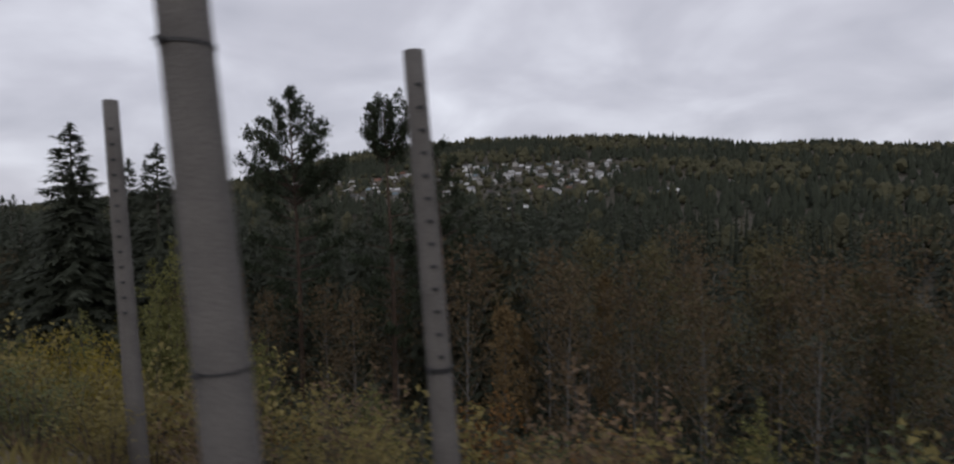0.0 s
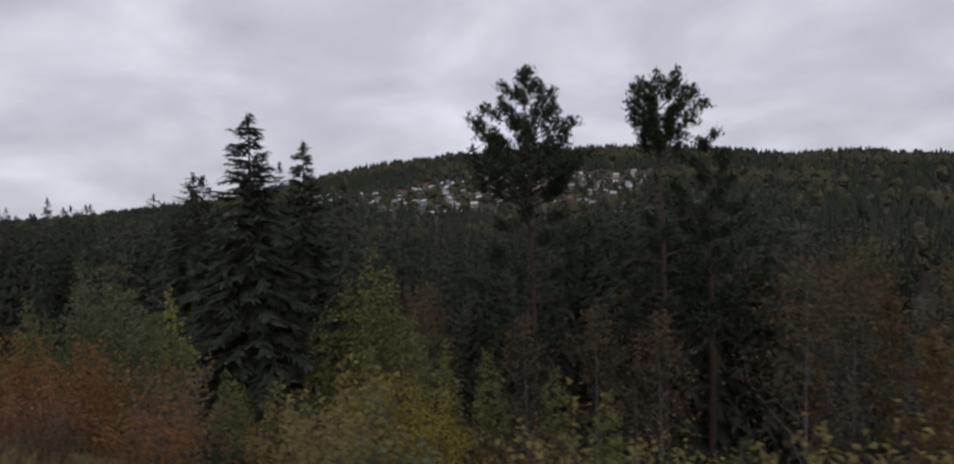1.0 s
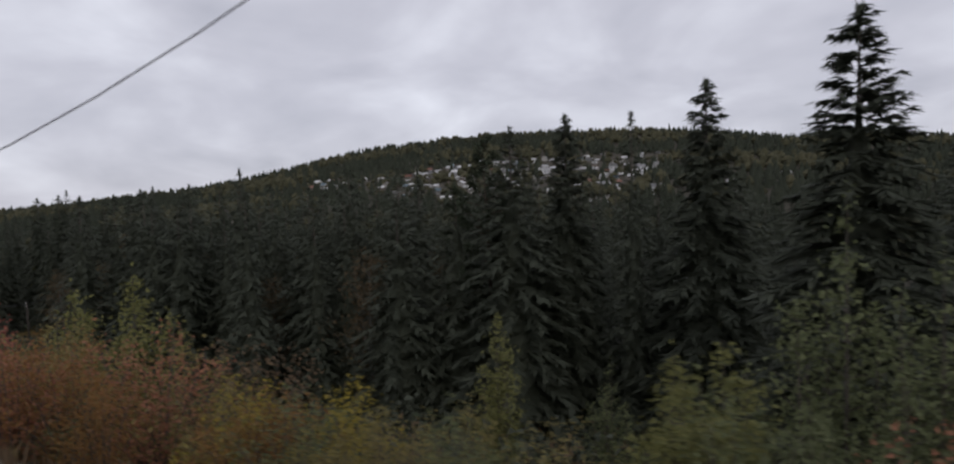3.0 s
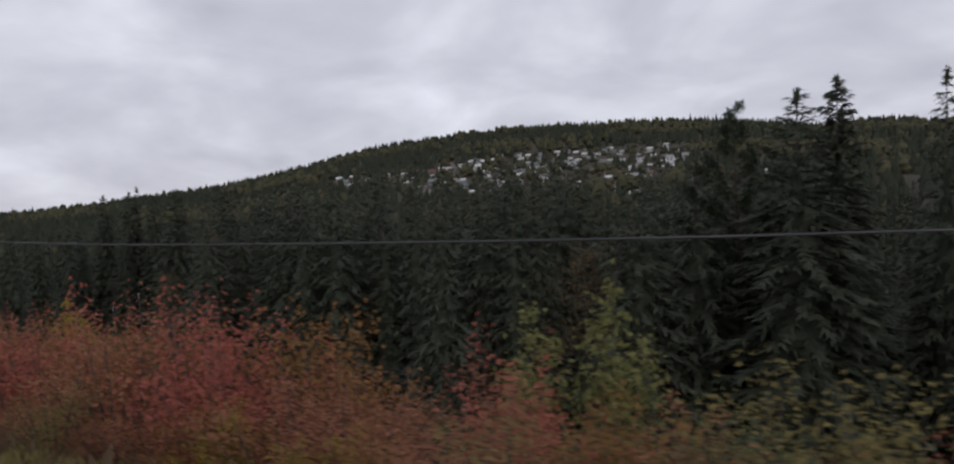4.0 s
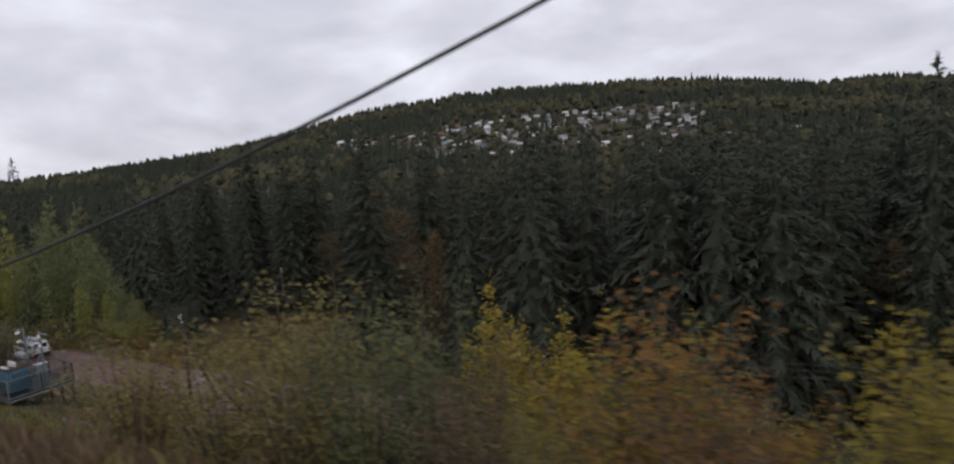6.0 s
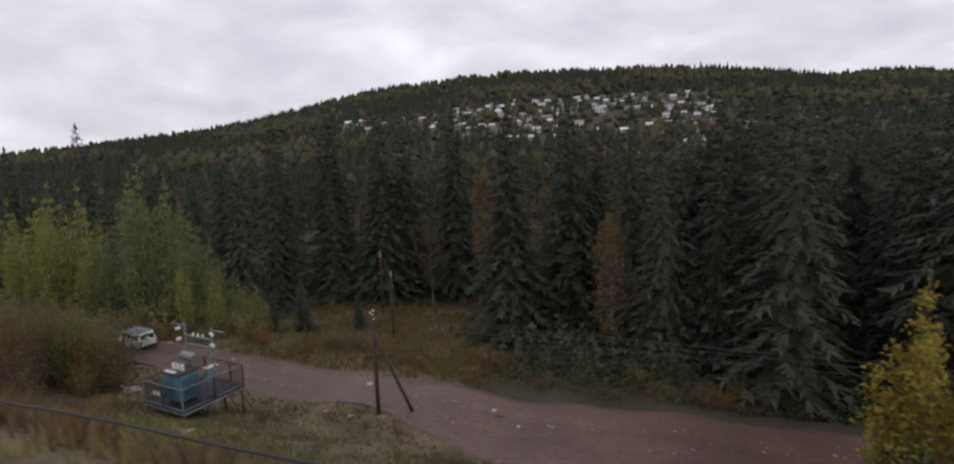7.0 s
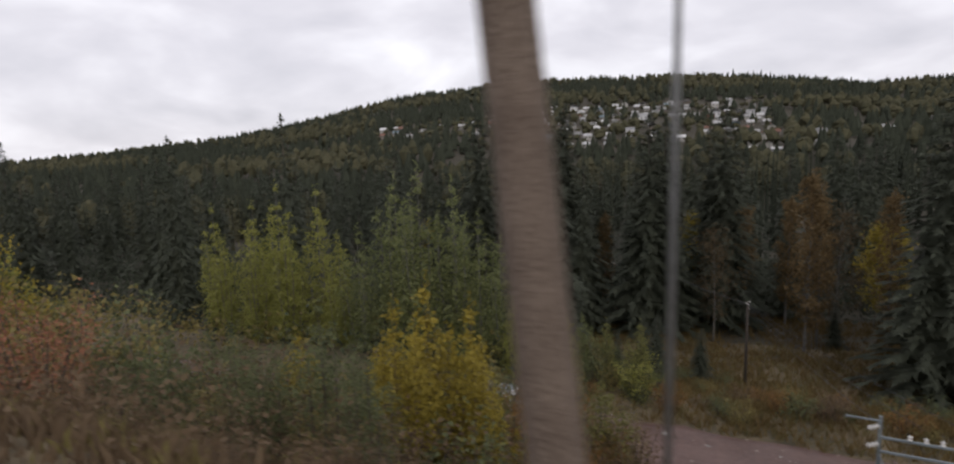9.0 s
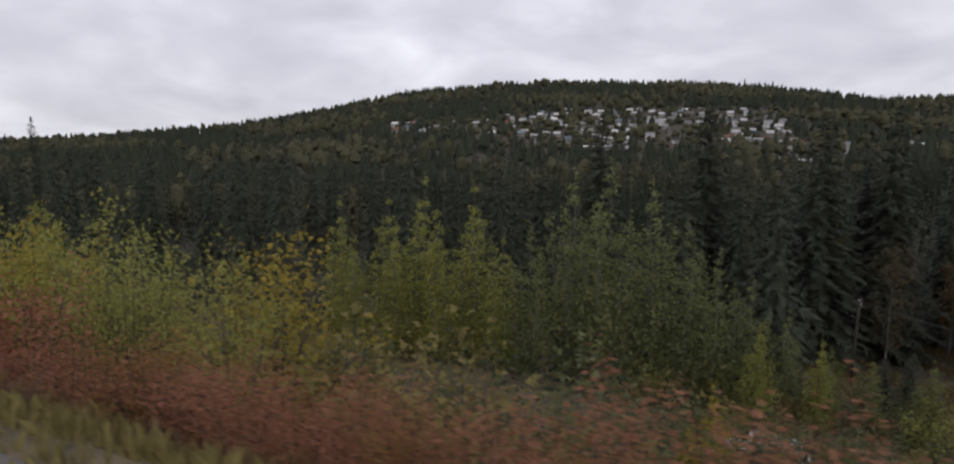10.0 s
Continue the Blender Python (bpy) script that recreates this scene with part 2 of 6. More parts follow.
def lathe(bm, profile, sides=14, centre=(0, 0, 0)):
    """A turned body from (radius, height) pairs round the z axis."""
    rings = []
    for r, z in profile:
        rings.append([bm.verts.new((centre[0] + r * math.cos(2 * math.pi * k / sides), centre[1] + r * math.sin(2 * math.pi * k / sides), centre[2] + z)) for k in range(sides)])
    for a, b in zip(rings, rings[1:]):
        for k in range(sides):
            bm.faces.new((a[k], a[(k + 1) % sides], b[(k + 1) % sides], b[k]))
    bm.faces.new(list(reversed(rings[0])))
    bm.faces.new(rings[-1])
    return bm


# ---- the lie of the land ----
def track_y(x):
    """The line of the railway bends slowly to the north as it goes west."""
    u = (3.0 - x) / 180.0
    return 6.93 * np.where(u < 2.0, np.maximum(u, 0) ** 2, 4.0 + 4.0 * (u - 2.0))


def track_z(x):
    return np.clip((x - 3.0) * 0.01144, -6, 1)


def smooth(a, b, v):
    t = np.clip((v - a) / (b - a), 0, 1)
    return t * t * (3 - 2 * t)


def bump_noise(x, y, s, seed=0.0):
    return np.sin(x * s + 1.3 * np.sin(y * s * 0.7 + seed)) * np.cos(y * s * 0.9 + 1.7 * np.sin(x * s * 0.6 - seed))


def bank(d, a, b):
    """A bank that starts steeply and eases out towards its foot."""
    t = np.clip((d - a) / (b - a), 0, 1)
    return 1 - (1 - t) ** 1.6


HILL = (-134.0, 4.0)


def crest(az):
    """Height of the wooded hill's crest by bearing from the railway, degrees west of north."""
    h = 104 * np.exp(-((az - 13) / np.where(az > 13, 32.5, 38.0)) ** 2)
    h = h + 11 * np.exp(-((az + 25) / 5.5) ** 2)
    h = h + 4.5 * np.exp(-((az - 28) / 6.0) ** 2) - 4.5 * smooth(38, 46, az)
    h = h + 4.5 * np.exp(-((az - 24) / 13) ** 2) + 3.0 * np.exp(-((az + 8) / 12) ** 2)
    return h + 7 * np.exp(-((az + 16.5) / 3.6) ** 2) - 4 * np.exp(-((az + 11.3) / 2.2) ** 2)


def slope_land(x, y):
    """The land without the road's level bed."""
    x, y = np.asarray(x, float), np.asarray(y, float)
    d = y - track_y(x)
    zt = track_z(x)
    steep = smooth(-105, -128, x)
    fall = bank(d, 3.5, 28.5) * 13.6 * steep + bank(d, 3.5, 44.0) * 16.5 * (1 - steep)
    fall = fall + steep * 4.0 * smooth(36.0, 54.0, d) + 3.2 * smooth(50, 120, d)
    z = zt - fall
    far = np.hypot(x - HILL[0], y - HILL[1])
    az = np.degrees(np.arctan2(-(x - HILL[0]), y - HILL[1]))
    front = smooth(20, 90, y)
    rise = np.clip((far - 240) / 660, 0, 1) ** 1.15
    z = z + front * rise * (crest(az) + 21) * (1 - 0.55 * smooth(930, 1900, far))
    z = z + front * smooth(1500, 2700, far) * (25 + 10 * np.sin(az * 0.13 + 1.0) + 5 * np.sin(az * 0.31)) * (1 - 0.5 * smooth(2900, 3600, far))
    z = z + front * 2.5 * smooth(130, 400, far) * bump_noise(x, y, 0.012, 2.0)
    z = z + smooth(6, 14, d) * (0.22 * bump_noise(x, y, 0.55) + 0.3 * bump_noise(x, y, 0.21, 1.0))
    back = smooth(-14, -60, d)
    z = z + back * (9 + 2.0 * bump_noise(x, y, 0.05))
    return z


def road_y(x):
    """Middle line of the dirt road below the bank."""
    return 34.2 + 4.2 * smooth(-134, -166, x) + 34 * smooth(-112, -20, x) + 22 * smooth(-190, -330, x)


def road_half(x, side):
    """Half the road's width towards the railway (side -1) or the valley (side 1); a grassy nose juts into it by the braced pole."""
    w = 2.6 + 1.5 * smooth(-156, -132, x)
    return w - 1.5 * np.exp(-((x + 144.5) / 3.2) ** 2) if side < 0 else w


def off_road(x, y):
    """How far a place lies outside the road's edge."""
    c = y - road_y(x)
    return np.where(c < 0, -c - road_half(x, -1), c - road_half(x, 1))


def ROAD_FLAT(x, y):
    return smooth(7.4, 4.6, np.abs(y - road_y(x)))


def land(x, y):
    """Ground height, for arrays or numbers."""
    x, y = np.asarray(x, float), np.asarray(y, float)
    k = ROAD_FLAT(x, y)
    return slope_land(x, y) * (1 - k) + (slope_land(x, road_y(x)) - 0.02) * k


def height(x, y):
    return float(land(x, y))


# ---- the ground, one sheet to the horizon ----
def spaced(knots):
    out = []
    for a, b, n in knots:
        out += list(np.linspace(a, b, n, endpoint=False))
    return np.array(out + [knots[-1][1]])


gx = spaced([(-4200, -1500, 14), (-1500, -420, 36), (-420, -230, 38), (-230, 40, 108), (40, 300, 30), (300, 1200, 30), (1200, 3000, 10)])
gy = spaced([(-1500, -300, 6), (-300, -40, 12), (-40, 0, 12), (0, 62, 52), (62, 200, 30), (200, 1100, 70), (1100, 4300, 34)])
GX, GY = np.meshgrid(gx, gy)
GZ = land(GX, GY)
nx, ny = len(gx), len(gy)
gverts = np.stack([GX.ravel(), GY.ravel(), GZ.ravel()], 1)
gfaces = [(j * nx + i, j * nx + i + 1, (j + 1) * nx + i + 1, (j + 1) * nx + i) for j in range(ny - 1) for i in range(nx - 1)]
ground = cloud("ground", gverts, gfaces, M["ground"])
# second, darker ground material past the road and under the forest, not in the clearing
ground.data.materials.append(M["darkground"])
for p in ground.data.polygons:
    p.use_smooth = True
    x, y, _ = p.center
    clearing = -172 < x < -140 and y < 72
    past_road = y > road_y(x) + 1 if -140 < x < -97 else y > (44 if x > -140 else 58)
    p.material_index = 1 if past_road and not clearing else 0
tagged(ground, "brown and olive autumn ground falling from the railway to a wooded valley", "ground", kind="structure")

# railway shoulder of crushed stone
sv, sf = [], []
xs = np.arange(-330, 81, 3.0)
for i, x in enumerate(xs):
    for d in (-4.6, -1.9, 1.9, 3.1):
        top = 0.30 if abs(d) < 2 else 0.02
        sv.append((x, float(track_y(x)) - 0.2 + d, height(x, float(track_y(x))) + top))
    if i:
        for k in range(3):
            a = (i - 1) * 4 + k
            sf.append((a, a + 1, a + 5, a + 4))
tagged(cloud("railway_ballast", sv, sf, M["ballast"]), "grey crushed stone ballast of the railway line", "ballast", kind="structure")

# dirt road with worn wheel ruts
rv, rf = [], []
xs = np.arange(-330, -64, 1.5)
cross = np.linspace(-1, 1, 17)
for i, x in enumerate(xs):
    mid_y = float(road_y(x))
    slim = 1 - 0.82 * float(smooth(-112, -98, x))
    for u in cross:
        edge = abs(u) > 0.99
        half = float(road_half(x, -1 if u < 0 else 1))
        wob = (0.35 * math.sin(x * 0.21 + (3 if u > 0 else 0)) + 0.2 * math.sin(x * 0.83 + 3 * u)) * edge
        c = u * half
        z = height(x, mid_y) + 0.10 - 0.07 * math.exp(-((abs(c) - 1.1) / 0.35) ** 2) - 0.16 * edge
        rv.append((x, mid_y + (c + wob) * slim, z + 0.018 * math.sin(x * 2.1 + c * 3) * math.cos(x * 0.7)))
    if i:
        for k in range(16):
            a = (i - 1) * 17 + k
            rf.append((a, a + 1, a + 18, a + 17))
road = cloud("road", rv, rf, M["dirt"])
for p in road.data.polygons:
    p.use_smooth = True
tagged(road, "reddish muddy dirt road with worn wheel ruts and puddles", "road", kind="structure")


# ---- trees ----
def rnd(a, b):
    return random.uniform(a, b)


def needle_card(v, f, p, way, length, width, droop=0.3):
    """A spray of needles: a kinked, tapering blade."""
    side = way.cross(Vector((0, 0, 1)))
    side = side.normalized() if side.length > 1e-4 else Vector((1, 0, 0))
    b = len(v)
    mid_p = p + way * length * 0.5
    end = p + way * length - Vector((0, 0, droop * length))
    v += [p - side * width * 0.25, p + side * width * 0.25, mid_p + side * width * 0.5, mid_p - side * width * 0.5, end]
    f += [(b, b + 1, b + 2, b + 3), (b + 3, b + 2, b + 4)]


def spruce(m, tall, wide, whorls, sprays, label, seed, sparse=0.0, low=0.05, taper=0.72, fine=1.0):
    """A spruce: straight trunk, a dark twiggy heart, whorls of drooping boughs and small hanging sprays along them. taper: lower for a fuller crown."""
    r = np.random.RandomState(seed)
    tree = thing("spruce_tree", m, label, "tree", "spruces of the valley")
    lean = r.uniform(-0.12, 0.12)
    tube("trunk", [(0, 0, -0.5), (0.02, 0, tall * 0.3), (lean, 0, tall * 0.7), (lean, 0, tall * 0.985)], [tall * 0.011, tall * 0.009, tall * 0.005, 0.015], M["bark"], tree, sides=6)
    v, f = [], []
    rings, sides = 22, 9
    for i in range(rings):
        u = low + 0.02 + (0.80 - low) * i / (rings - 1)
        for k in range(sides):
            a = 2 * math.pi * (k + 0.5 * (i % 2)) / sides
            q = (wide * (1 - u) ** taper * (0.42 if u < 0.6 else 0.42 - 1.7 * (u - 0.6)) + 0.03) * r.uniform(0.6, 1.15) * (1.12 if i % 2 else 0.8)
            v.append((lean * u + q * math.cos(a), q * math.sin(a), tall * (u + r.uniform(-0.012, 0.012))))
    for i in range(rings - 1):
        for k in range(sides):
            a, b = i * sides + k, i * sides + (k + 1) % sides
            f.append((a, b, b + sides, a + sides))
    for w in range(whorls):
        u = low + (1 - low) * (w / (whorls - 1)) ** 0.92
        reach = wide * (1 - u) ** taper * r.uniform(0.8, 1.12) + 0.12
        n = 7 if u > 0.85 else 8
        keep = r.rand(n) >= sparse
        a = 2 * math.pi * (np.arange(n) + r.uniform(-0.35, 0.35, n))[keep] / n + w * 1.1
        n = len(a)
        ln = reach * r.uniform(0.66, 1.14, n)
        drop = r.uniform(0.25, 0.5, n) if u < 0.75 else r.uniform(-0.35, 0.2, n)
        z0 = tall * u * 0.985 + r.uniform(-0.3, 0.3, n)
        count = max(9, int(sprays * min(1.0, 0.35 + 1.0 * (1 - u))))
        t = (np.arange(count)[None, :] + r.uniform(0.1, 0.95, (n, count))) / count
        t = 0.22 + 0.80 * t ** 0.8
        L1 = ln[:, None]
        p = np.stack([np.cos(a)[:, None] * L1 * t + lean * u, np.sin(a)[:, None] * L1 * t, z0[:, None] - drop[:, None] * L1 * t * t + 0.10 * L1 * t], 2)
        turn_a = a[:, None] + np.where(np.arange(count) % 2, 1, -1)[None, :] * r.uniform(0.15, 1.0, (n, count))
        way = np.stack([np.cos(turn_a), np.sin(turn_a), r.uniform(-0.75, 0.0, (n, count))], 2)
        side = np.stack([-np.sin(turn_a), np.cos(turn_a), r.uniform(-0.5, 0.5, (n, count))], 2)
        size = (fine * (0.26 * L1 * (1.15 - 0.6 * t) + 0.28) * r.uniform(0.6, 1.15, (n, count)))[:, :, None]
        thick = size * r.uniform(0.13, 0.24, (n, count))[:, :, None]
        q = np.stack([p - side * thick, p + side * thick, p + way * size], 2).reshape(-1, 3)
        b = len(v)
        v.extend(map(tuple, q.tolist()))
        f.extend([(k, k + 1, k + 2) for k in range(b, b + len(q), 3)])
    for k in range(5):
        a = 1.26 * k
        needle_card(v, f, Vector((lean, 0, tall * 0.95)), Vector((0.12 * math.cos(a), 0.12 * math.sin(a), 1)), tall * 0.055, 0.16, 0.0)
    cloud("crown", v, f, M["spruce"], tree)
    return tree


LEAF_RNG = np.random.RandomState(8)


def leaf_quads(v, f, centre, spread, count, size, flat=1.0):
    r = LEAF_RNG
    p = np.array(centre) + r.randn(count, 3) * np.array((spread, spread, spread * flat))
    a = r.uniform(-1, 1, (count, 3))
    a /= np.linalg.norm(a, axis=1)[:, None]
    b = np.cross(a, r.uniform(-1, 1, (count, 3)))
    b /= np.linalg.norm(b, axis=1)[:, None]
    s = size * r.uniform(0.6, 1.3, count)[:, None]
    q = np.stack([p - a * s * 0.5, p + b * s * 0.62, p + a * s * 0.6], 1).reshape(-1, 3)
    i = len(v)
    v.extend(q.tolist())
    f.extend([(k, k + 1, k + 2) for k in range(i, i + 3 * count, 3)])


def broadleaf(name, m, tall, wide, material, bark, label, category, seed, leaves=1500, size=0.2, low=0.25, limbs=16, upright=0.6, group="", trunk_r=0.008, clump=0.16):
    """A broadleaved tree: trunk, rising limbs with twigs, and leaves round the twigs."""
    random.seed(seed)
    tree = thing(name, m, label, category, group)
    v, f, lv, lf = [], [], [], []
    bend = [rnd(-0.03, 0.03) * tall, rnd(-0.03, 0.03) * tall]
    spine = [Vector((bend[0] * t * t + 0.05 * math.sin(5 * t), bend[1] * t * t, -0.4 + t * (tall * 0.97 + 0.4))) for t in (0, 0.25, 0.5, 0.75, 1)]
    tube_arrays(spine, [tall * trunk_r, tall * trunk_r * 0.8, tall * trunk_r * 0.55, tall * trunk_r * 0.3, 0.012], 6, v, f)
    per_limb = max(1, leaves // (limbs * 4 + 4))
    for k in range(limbs):
        t = low + (0.93 - low) * (k + rnd(0, 0.8)) / limbs
        base = Vector((bend[0] * t * t, bend[1] * t * t, t * tall * 0.97))
        a = k * 2.4 + rnd(-0.5, 0.5)
        u = (t - low) / (1 - low)
        prof = min(1.0, 0.35 + u / 0.25) * (1 - u) ** 0.65 + 0.10
        ln = wide * prof * rnd(0.6, 1.15)
        way = Vector((math.cos(a), math.sin(a), upright * rnd(0.7, 1.4)))
        p1 = base + way * ln * 0.5
        p2 = base + way * ln + Vector((0, 0, ln * 0.12))
        tube_arrays([base, p1, p2], [tall * trunk_r * 0.35 * (1.1 - t), tall * trunk_r * 0.2 * (1.1 - t), 0.006], 4, v, f, cap=False)
        for s in (0.35, 0.6, 0.82, 1.0):
            q = base + (p2 - base) * s + Vector((rnd(-1, 1), rnd(-1, 1), rnd(-0.6, 0.8))) * ln * 0.2
            leaf_quads(lv, lf, q, wide * clump * (0.7 + 0.5 * prof) * rnd(0.7, 1.2), per_limb, size, 0.85)
    leaf_quads(lv, lf, spine[-1] - Vector((0, 0, tall * 0.04)), wide * 0.10, per_limb * 3, size, 2.0)
    cloud("trunk", v, f, bark, tree)
    cloud("crown", lv, lf, material, tree)
    return tree


def spires(m, tall, wide, material, bark, label, seed, leaves=3000, size=0.2, leaders=5, group="", low=0.08, name="aspen_tree"):
    """A bushy young tree: several rising leaders, each a pointed spire of leafy twigs."""
    random.seed(seed)
    tree = thing(name, m, label, "tree", group)
    v, f, lv, lf = [], [], [], []
    tiers = 11
    per = max(2, int(leaves / (leaders * tiers * 3.1)))
    for k in range(leaders):
        a = k * 2.4 + rnd(-0.3, 0.3)
        r = 0.0 if k == 0 else wide * 0.66 * math.sqrt(k / leaders) * rnd(0.85, 1.1)
        h = tall * (1 - 0.40 * (r / wide) ** 1.3) * (1.0 if k == 0 else rnd(0.80, 1.0))
        foot = Vector((r * 0.12 * math.cos(a), r * 0.12 * math.sin(a), -0.3))
        top = Vector((r * math.cos(a), r * math.sin(a), h))
        bulge = Vector((0.25 * r * math.cos(a), 0.25 * r * math.sin(a), -0.04 * tall))
        spine = [foot + (top - foot) * u + bulge * math.sin(math.pi * u) for u in (0, 0.33, 0.66, 1)]
        tube_arrays(spine, [tall * 0.0075, tall * 0.005, tall * 0.003, 0.008], 5, v, f, cap=False)
        for i in range(tiers):
            u = low + (1 - low) * (i + rnd(0.1, 0.6)) / tiers
            mid_p = foot + (top - foot) * u + bulge * math.sin(math.pi * u)
            ring = wide * (0.54 if k else 0.60) * min(1.0, 0.55 + u * 1.4) * (1 - u) ** (0.75 if k == 0 else 0.5) + 0.05
            n = 1 if u > 0.9 else 2 if u > 0.7 else 3 if u > 0.45 else 4
            for j in range(n):
                b = 2.4 * (i * 3 + j) + rnd(-0.6, 0.6)
                reach = ring * rnd(0.55, 1.15)
                twig = mid_p + Vector((math.cos(b) * reach, math.sin(b) * reach, reach * rnd(0.1, 0.8)))
                if reach > 0.3:
                    tube_arrays([mid_p, twig], [0.016, 0.005], 3, v, f, cap=False)
                leaf_quads(lv, lf, mid_p * 0.3 + twig * 0.7, ring * 0.26 + 0.10, per, size, 1.0)
        leaf_quads(lv, lf, top - Vector((0, 0, tall * 0.02)), 0.06 + wide * 0.02, max(3, per // 2), size * 0.9, 3.0)
    cloud("trunk", v, f, bark, tree)
    cloud("crown", lv, lf, material, tree)
    return tree


def pine(m, tall, seed, limbs, label):
    """A Scots pine: straight trunk, crooked rising limbs, upright plumes of needles along them. limbs: (height share of the tip, reach, bearing, rise)."""
    random.seed(seed)
    tree = thing("pine_tree", m, label, "tree", "tall pines by the bank")
    v, f, lv, lf = [], [], [], []
    spine = [Vector((0.25 * math.sin(4 * t), 0.1 * math.sin(3 * t + 1), -0.5 + t * (tall + 0.3))) for t in (0, 0.2, 0.4, 0.6, 0.8, 0.97)]
    tube_arrays(spine, [0.24, 0.21, 0.17, 0.13, 0.07, 0.025], 7, v, f)
    for hshare, reach, bearing, rise in limbs:
        a = radians(bearing)
        tip = Vector((math.cos(a) * reach, math.sin(a) * reach, hshare * tall))
        low_z = hshare * tall - rise * (0.35 + reach * 0.45)
        base = Vector((0.25 * math.sin(4 * low_z / tall), 0, low_z))
        elbow = base * 0.45 + tip * 0.55 + Vector((rnd(-0.2, 0.2), rnd(-0.2, 0.2), -0.28 * rise * min(1.0, reach / 2)))
        tube_arrays([base, elbow, tip], [0.022 + 0.014 * reach, 0.02 + 0.006 * reach, 0.012], 4, v, f, cap=False)
        plumes = 4 + int(reach * 3.0)
        for k in range(plumes):
            t = 1.0 - 0.62 * (k / plumes) ** 1.2
            q = (elbow + (tip - elbow) * ((t - 0.5) * 2)) if t > 0.5 else (base + (elbow - base) * t * 2)
            q = q + Vector((rnd(-1, 1), rnd(-1, 1), rnd(-0.3, 0.7))) * (0.12 + 0.13 * reach * (1.2 - t))
            tall_p = rnd(0.45, 0.85)
            for n in range(26):
                w = rnd(0, 1)
                wide = 0.25 * math.sin(math.pi * min(1.0, 0.25 + 0.75 * w)) + 0.03
                p = q + Vector((random.gauss(0, wide * 0.75), random.gauss(0, wide * 0.75), tall_p * (w - 0.35)))
                way = Vector((rnd(-0.7, 0.7), rnd(-0.7, 0.7), rnd(0.1, 1.0))).normalized()
                needle_card(lv, lf, p, way, rnd(0.18, 0.36), 0.10, 0.0)
    for k in range(10):
        z = tall * rnd(0.12, 0.4)
        a = rnd(0, 6.28)
        tube_arrays([(0, 0, z), (math.cos(a) * 0.9, math.sin(a) * 0.9, z - 0.1), (math.cos(a) * 1.7, math.sin(a) * 1.7, z + 0.1)], [0.035, 0.02, 0.006], 4, v, f, cap=False)
    cloud("trunk", v, f, M["pinebark"], tree)
    cloud("crown", lv, lf, M["pine"], tree)
    return tree


def planted(x, y, turn=0.0, size=1.0, high=1.0):
    return pose(x, y, height(x, y) - 0.1, 0, 0, turn) @ Matrix.Diagonal((size, size, size * high, 1))


# named tall spruces: x, y, height of the tip
TIPS = [(-47.8, 30.0, 10.4, 1.3), (-54.0, 42.5, 10.2, 1.1), (-64.7, 46.7, 9.3, 1.0), (-67.6, 41.5, 7.9, 1.4), (-95.3, 42.6, 6.3, 0.8), (-91.2, 38.9, 4.2, 0.9), (-175.3, 76.4, 7.2, 0.9),
        (-202.9, 57.8, 6.4, 0.8), (-214.3, 52.8, 4.3, 0.8), (-329.1, 102.1, 8.3, 0.9), (-42.6, 34.0, 5.7, 1.2), (-232.0, 66.0, 4.0, 0.9), (-59.2, 45.0, 8.8, 0.8)]
WALL = [(-187.4, 78.0, 6.1, 1.2), (-175.7, 75.0, 6.3, 1.2), (-165.1, 72.0, 5.3, 1.2), (-163.4, 76.0, 5.0, 1.2), (-157.0, 79.0, 6.8, 1.1), (-142.5, 58.0, 5.1, 1.2), (-137.1, 62.0, 5.1, 1.2), (-135.2, 66.0, 3.1, 1.2), (-123.0, 55.0, 3.8, 1.2), (-121.2, 58.0, 4.6, 1.2), (-120.0, 52.0, 2.5, 1.2)]
SPRUCE_LABEL = "dark green spruce with drooping boughs standing in the valley"
hero = spruce(planted(0, 0), 20.0, 3.7, 58, 48, "tall dark spruce with a thin pointed top against the sky", 11, sparse=0.08, fine=0.92)
kinds = [hero,
         spruce(planted(0, 0), 20.0, 3.6, 34, 16, SPRUCE_LABEL, 12),
         spruce(planted(0, 0), 20.0, 2.8, 34, 14, SPRUCE_LABEL, 13, sparse=0.1),
         spruce(planted(0, 0), 20.0, 4.2, 34, 18, SPRUCE_LABEL, 14, taper=0.6, fine=0.85),
         spruce(planted(0, 0), 20.0, 3.1, 34, 15, SPRUCE_LABEL, 15, sparse=0.05),
         spruce(planted(0, 0), 20.0, 3.8, 46, 34, "broad dark spruce with dense drooping boughs beyond the road", 16, fine=0.75),
         spruce(planted(0, 0), 20.0, 4.2, 48, 36, "broad old spruce with a dense dark crown", 17, fine=0.7),
         spruce(planted(0, 0), 20.0, 4.6, 36, 21, "full-crowned dark spruce in the forest below the bank", 18, taper=0.48, fine=0.9)]
used = [False] * len(kinds)
spots = []


def set_spruce(k, x, y, tip, stout, turn):
    tall = tip - height(x, y) + 0.1
    m = pose(x, y, height(x, y) - 0.1, 0, 0, turn) @ Matrix.Diagonal((tall / 20 * stout, tall / 20 * stout, tall / 20, 1))
    if used[k]:
        ob = copy_thing(kinds[k], m)
        ob.matrix_basis = m
    else:
        kinds[k].matrix_world = m
        used[k] = True
    spots.append((x, y))


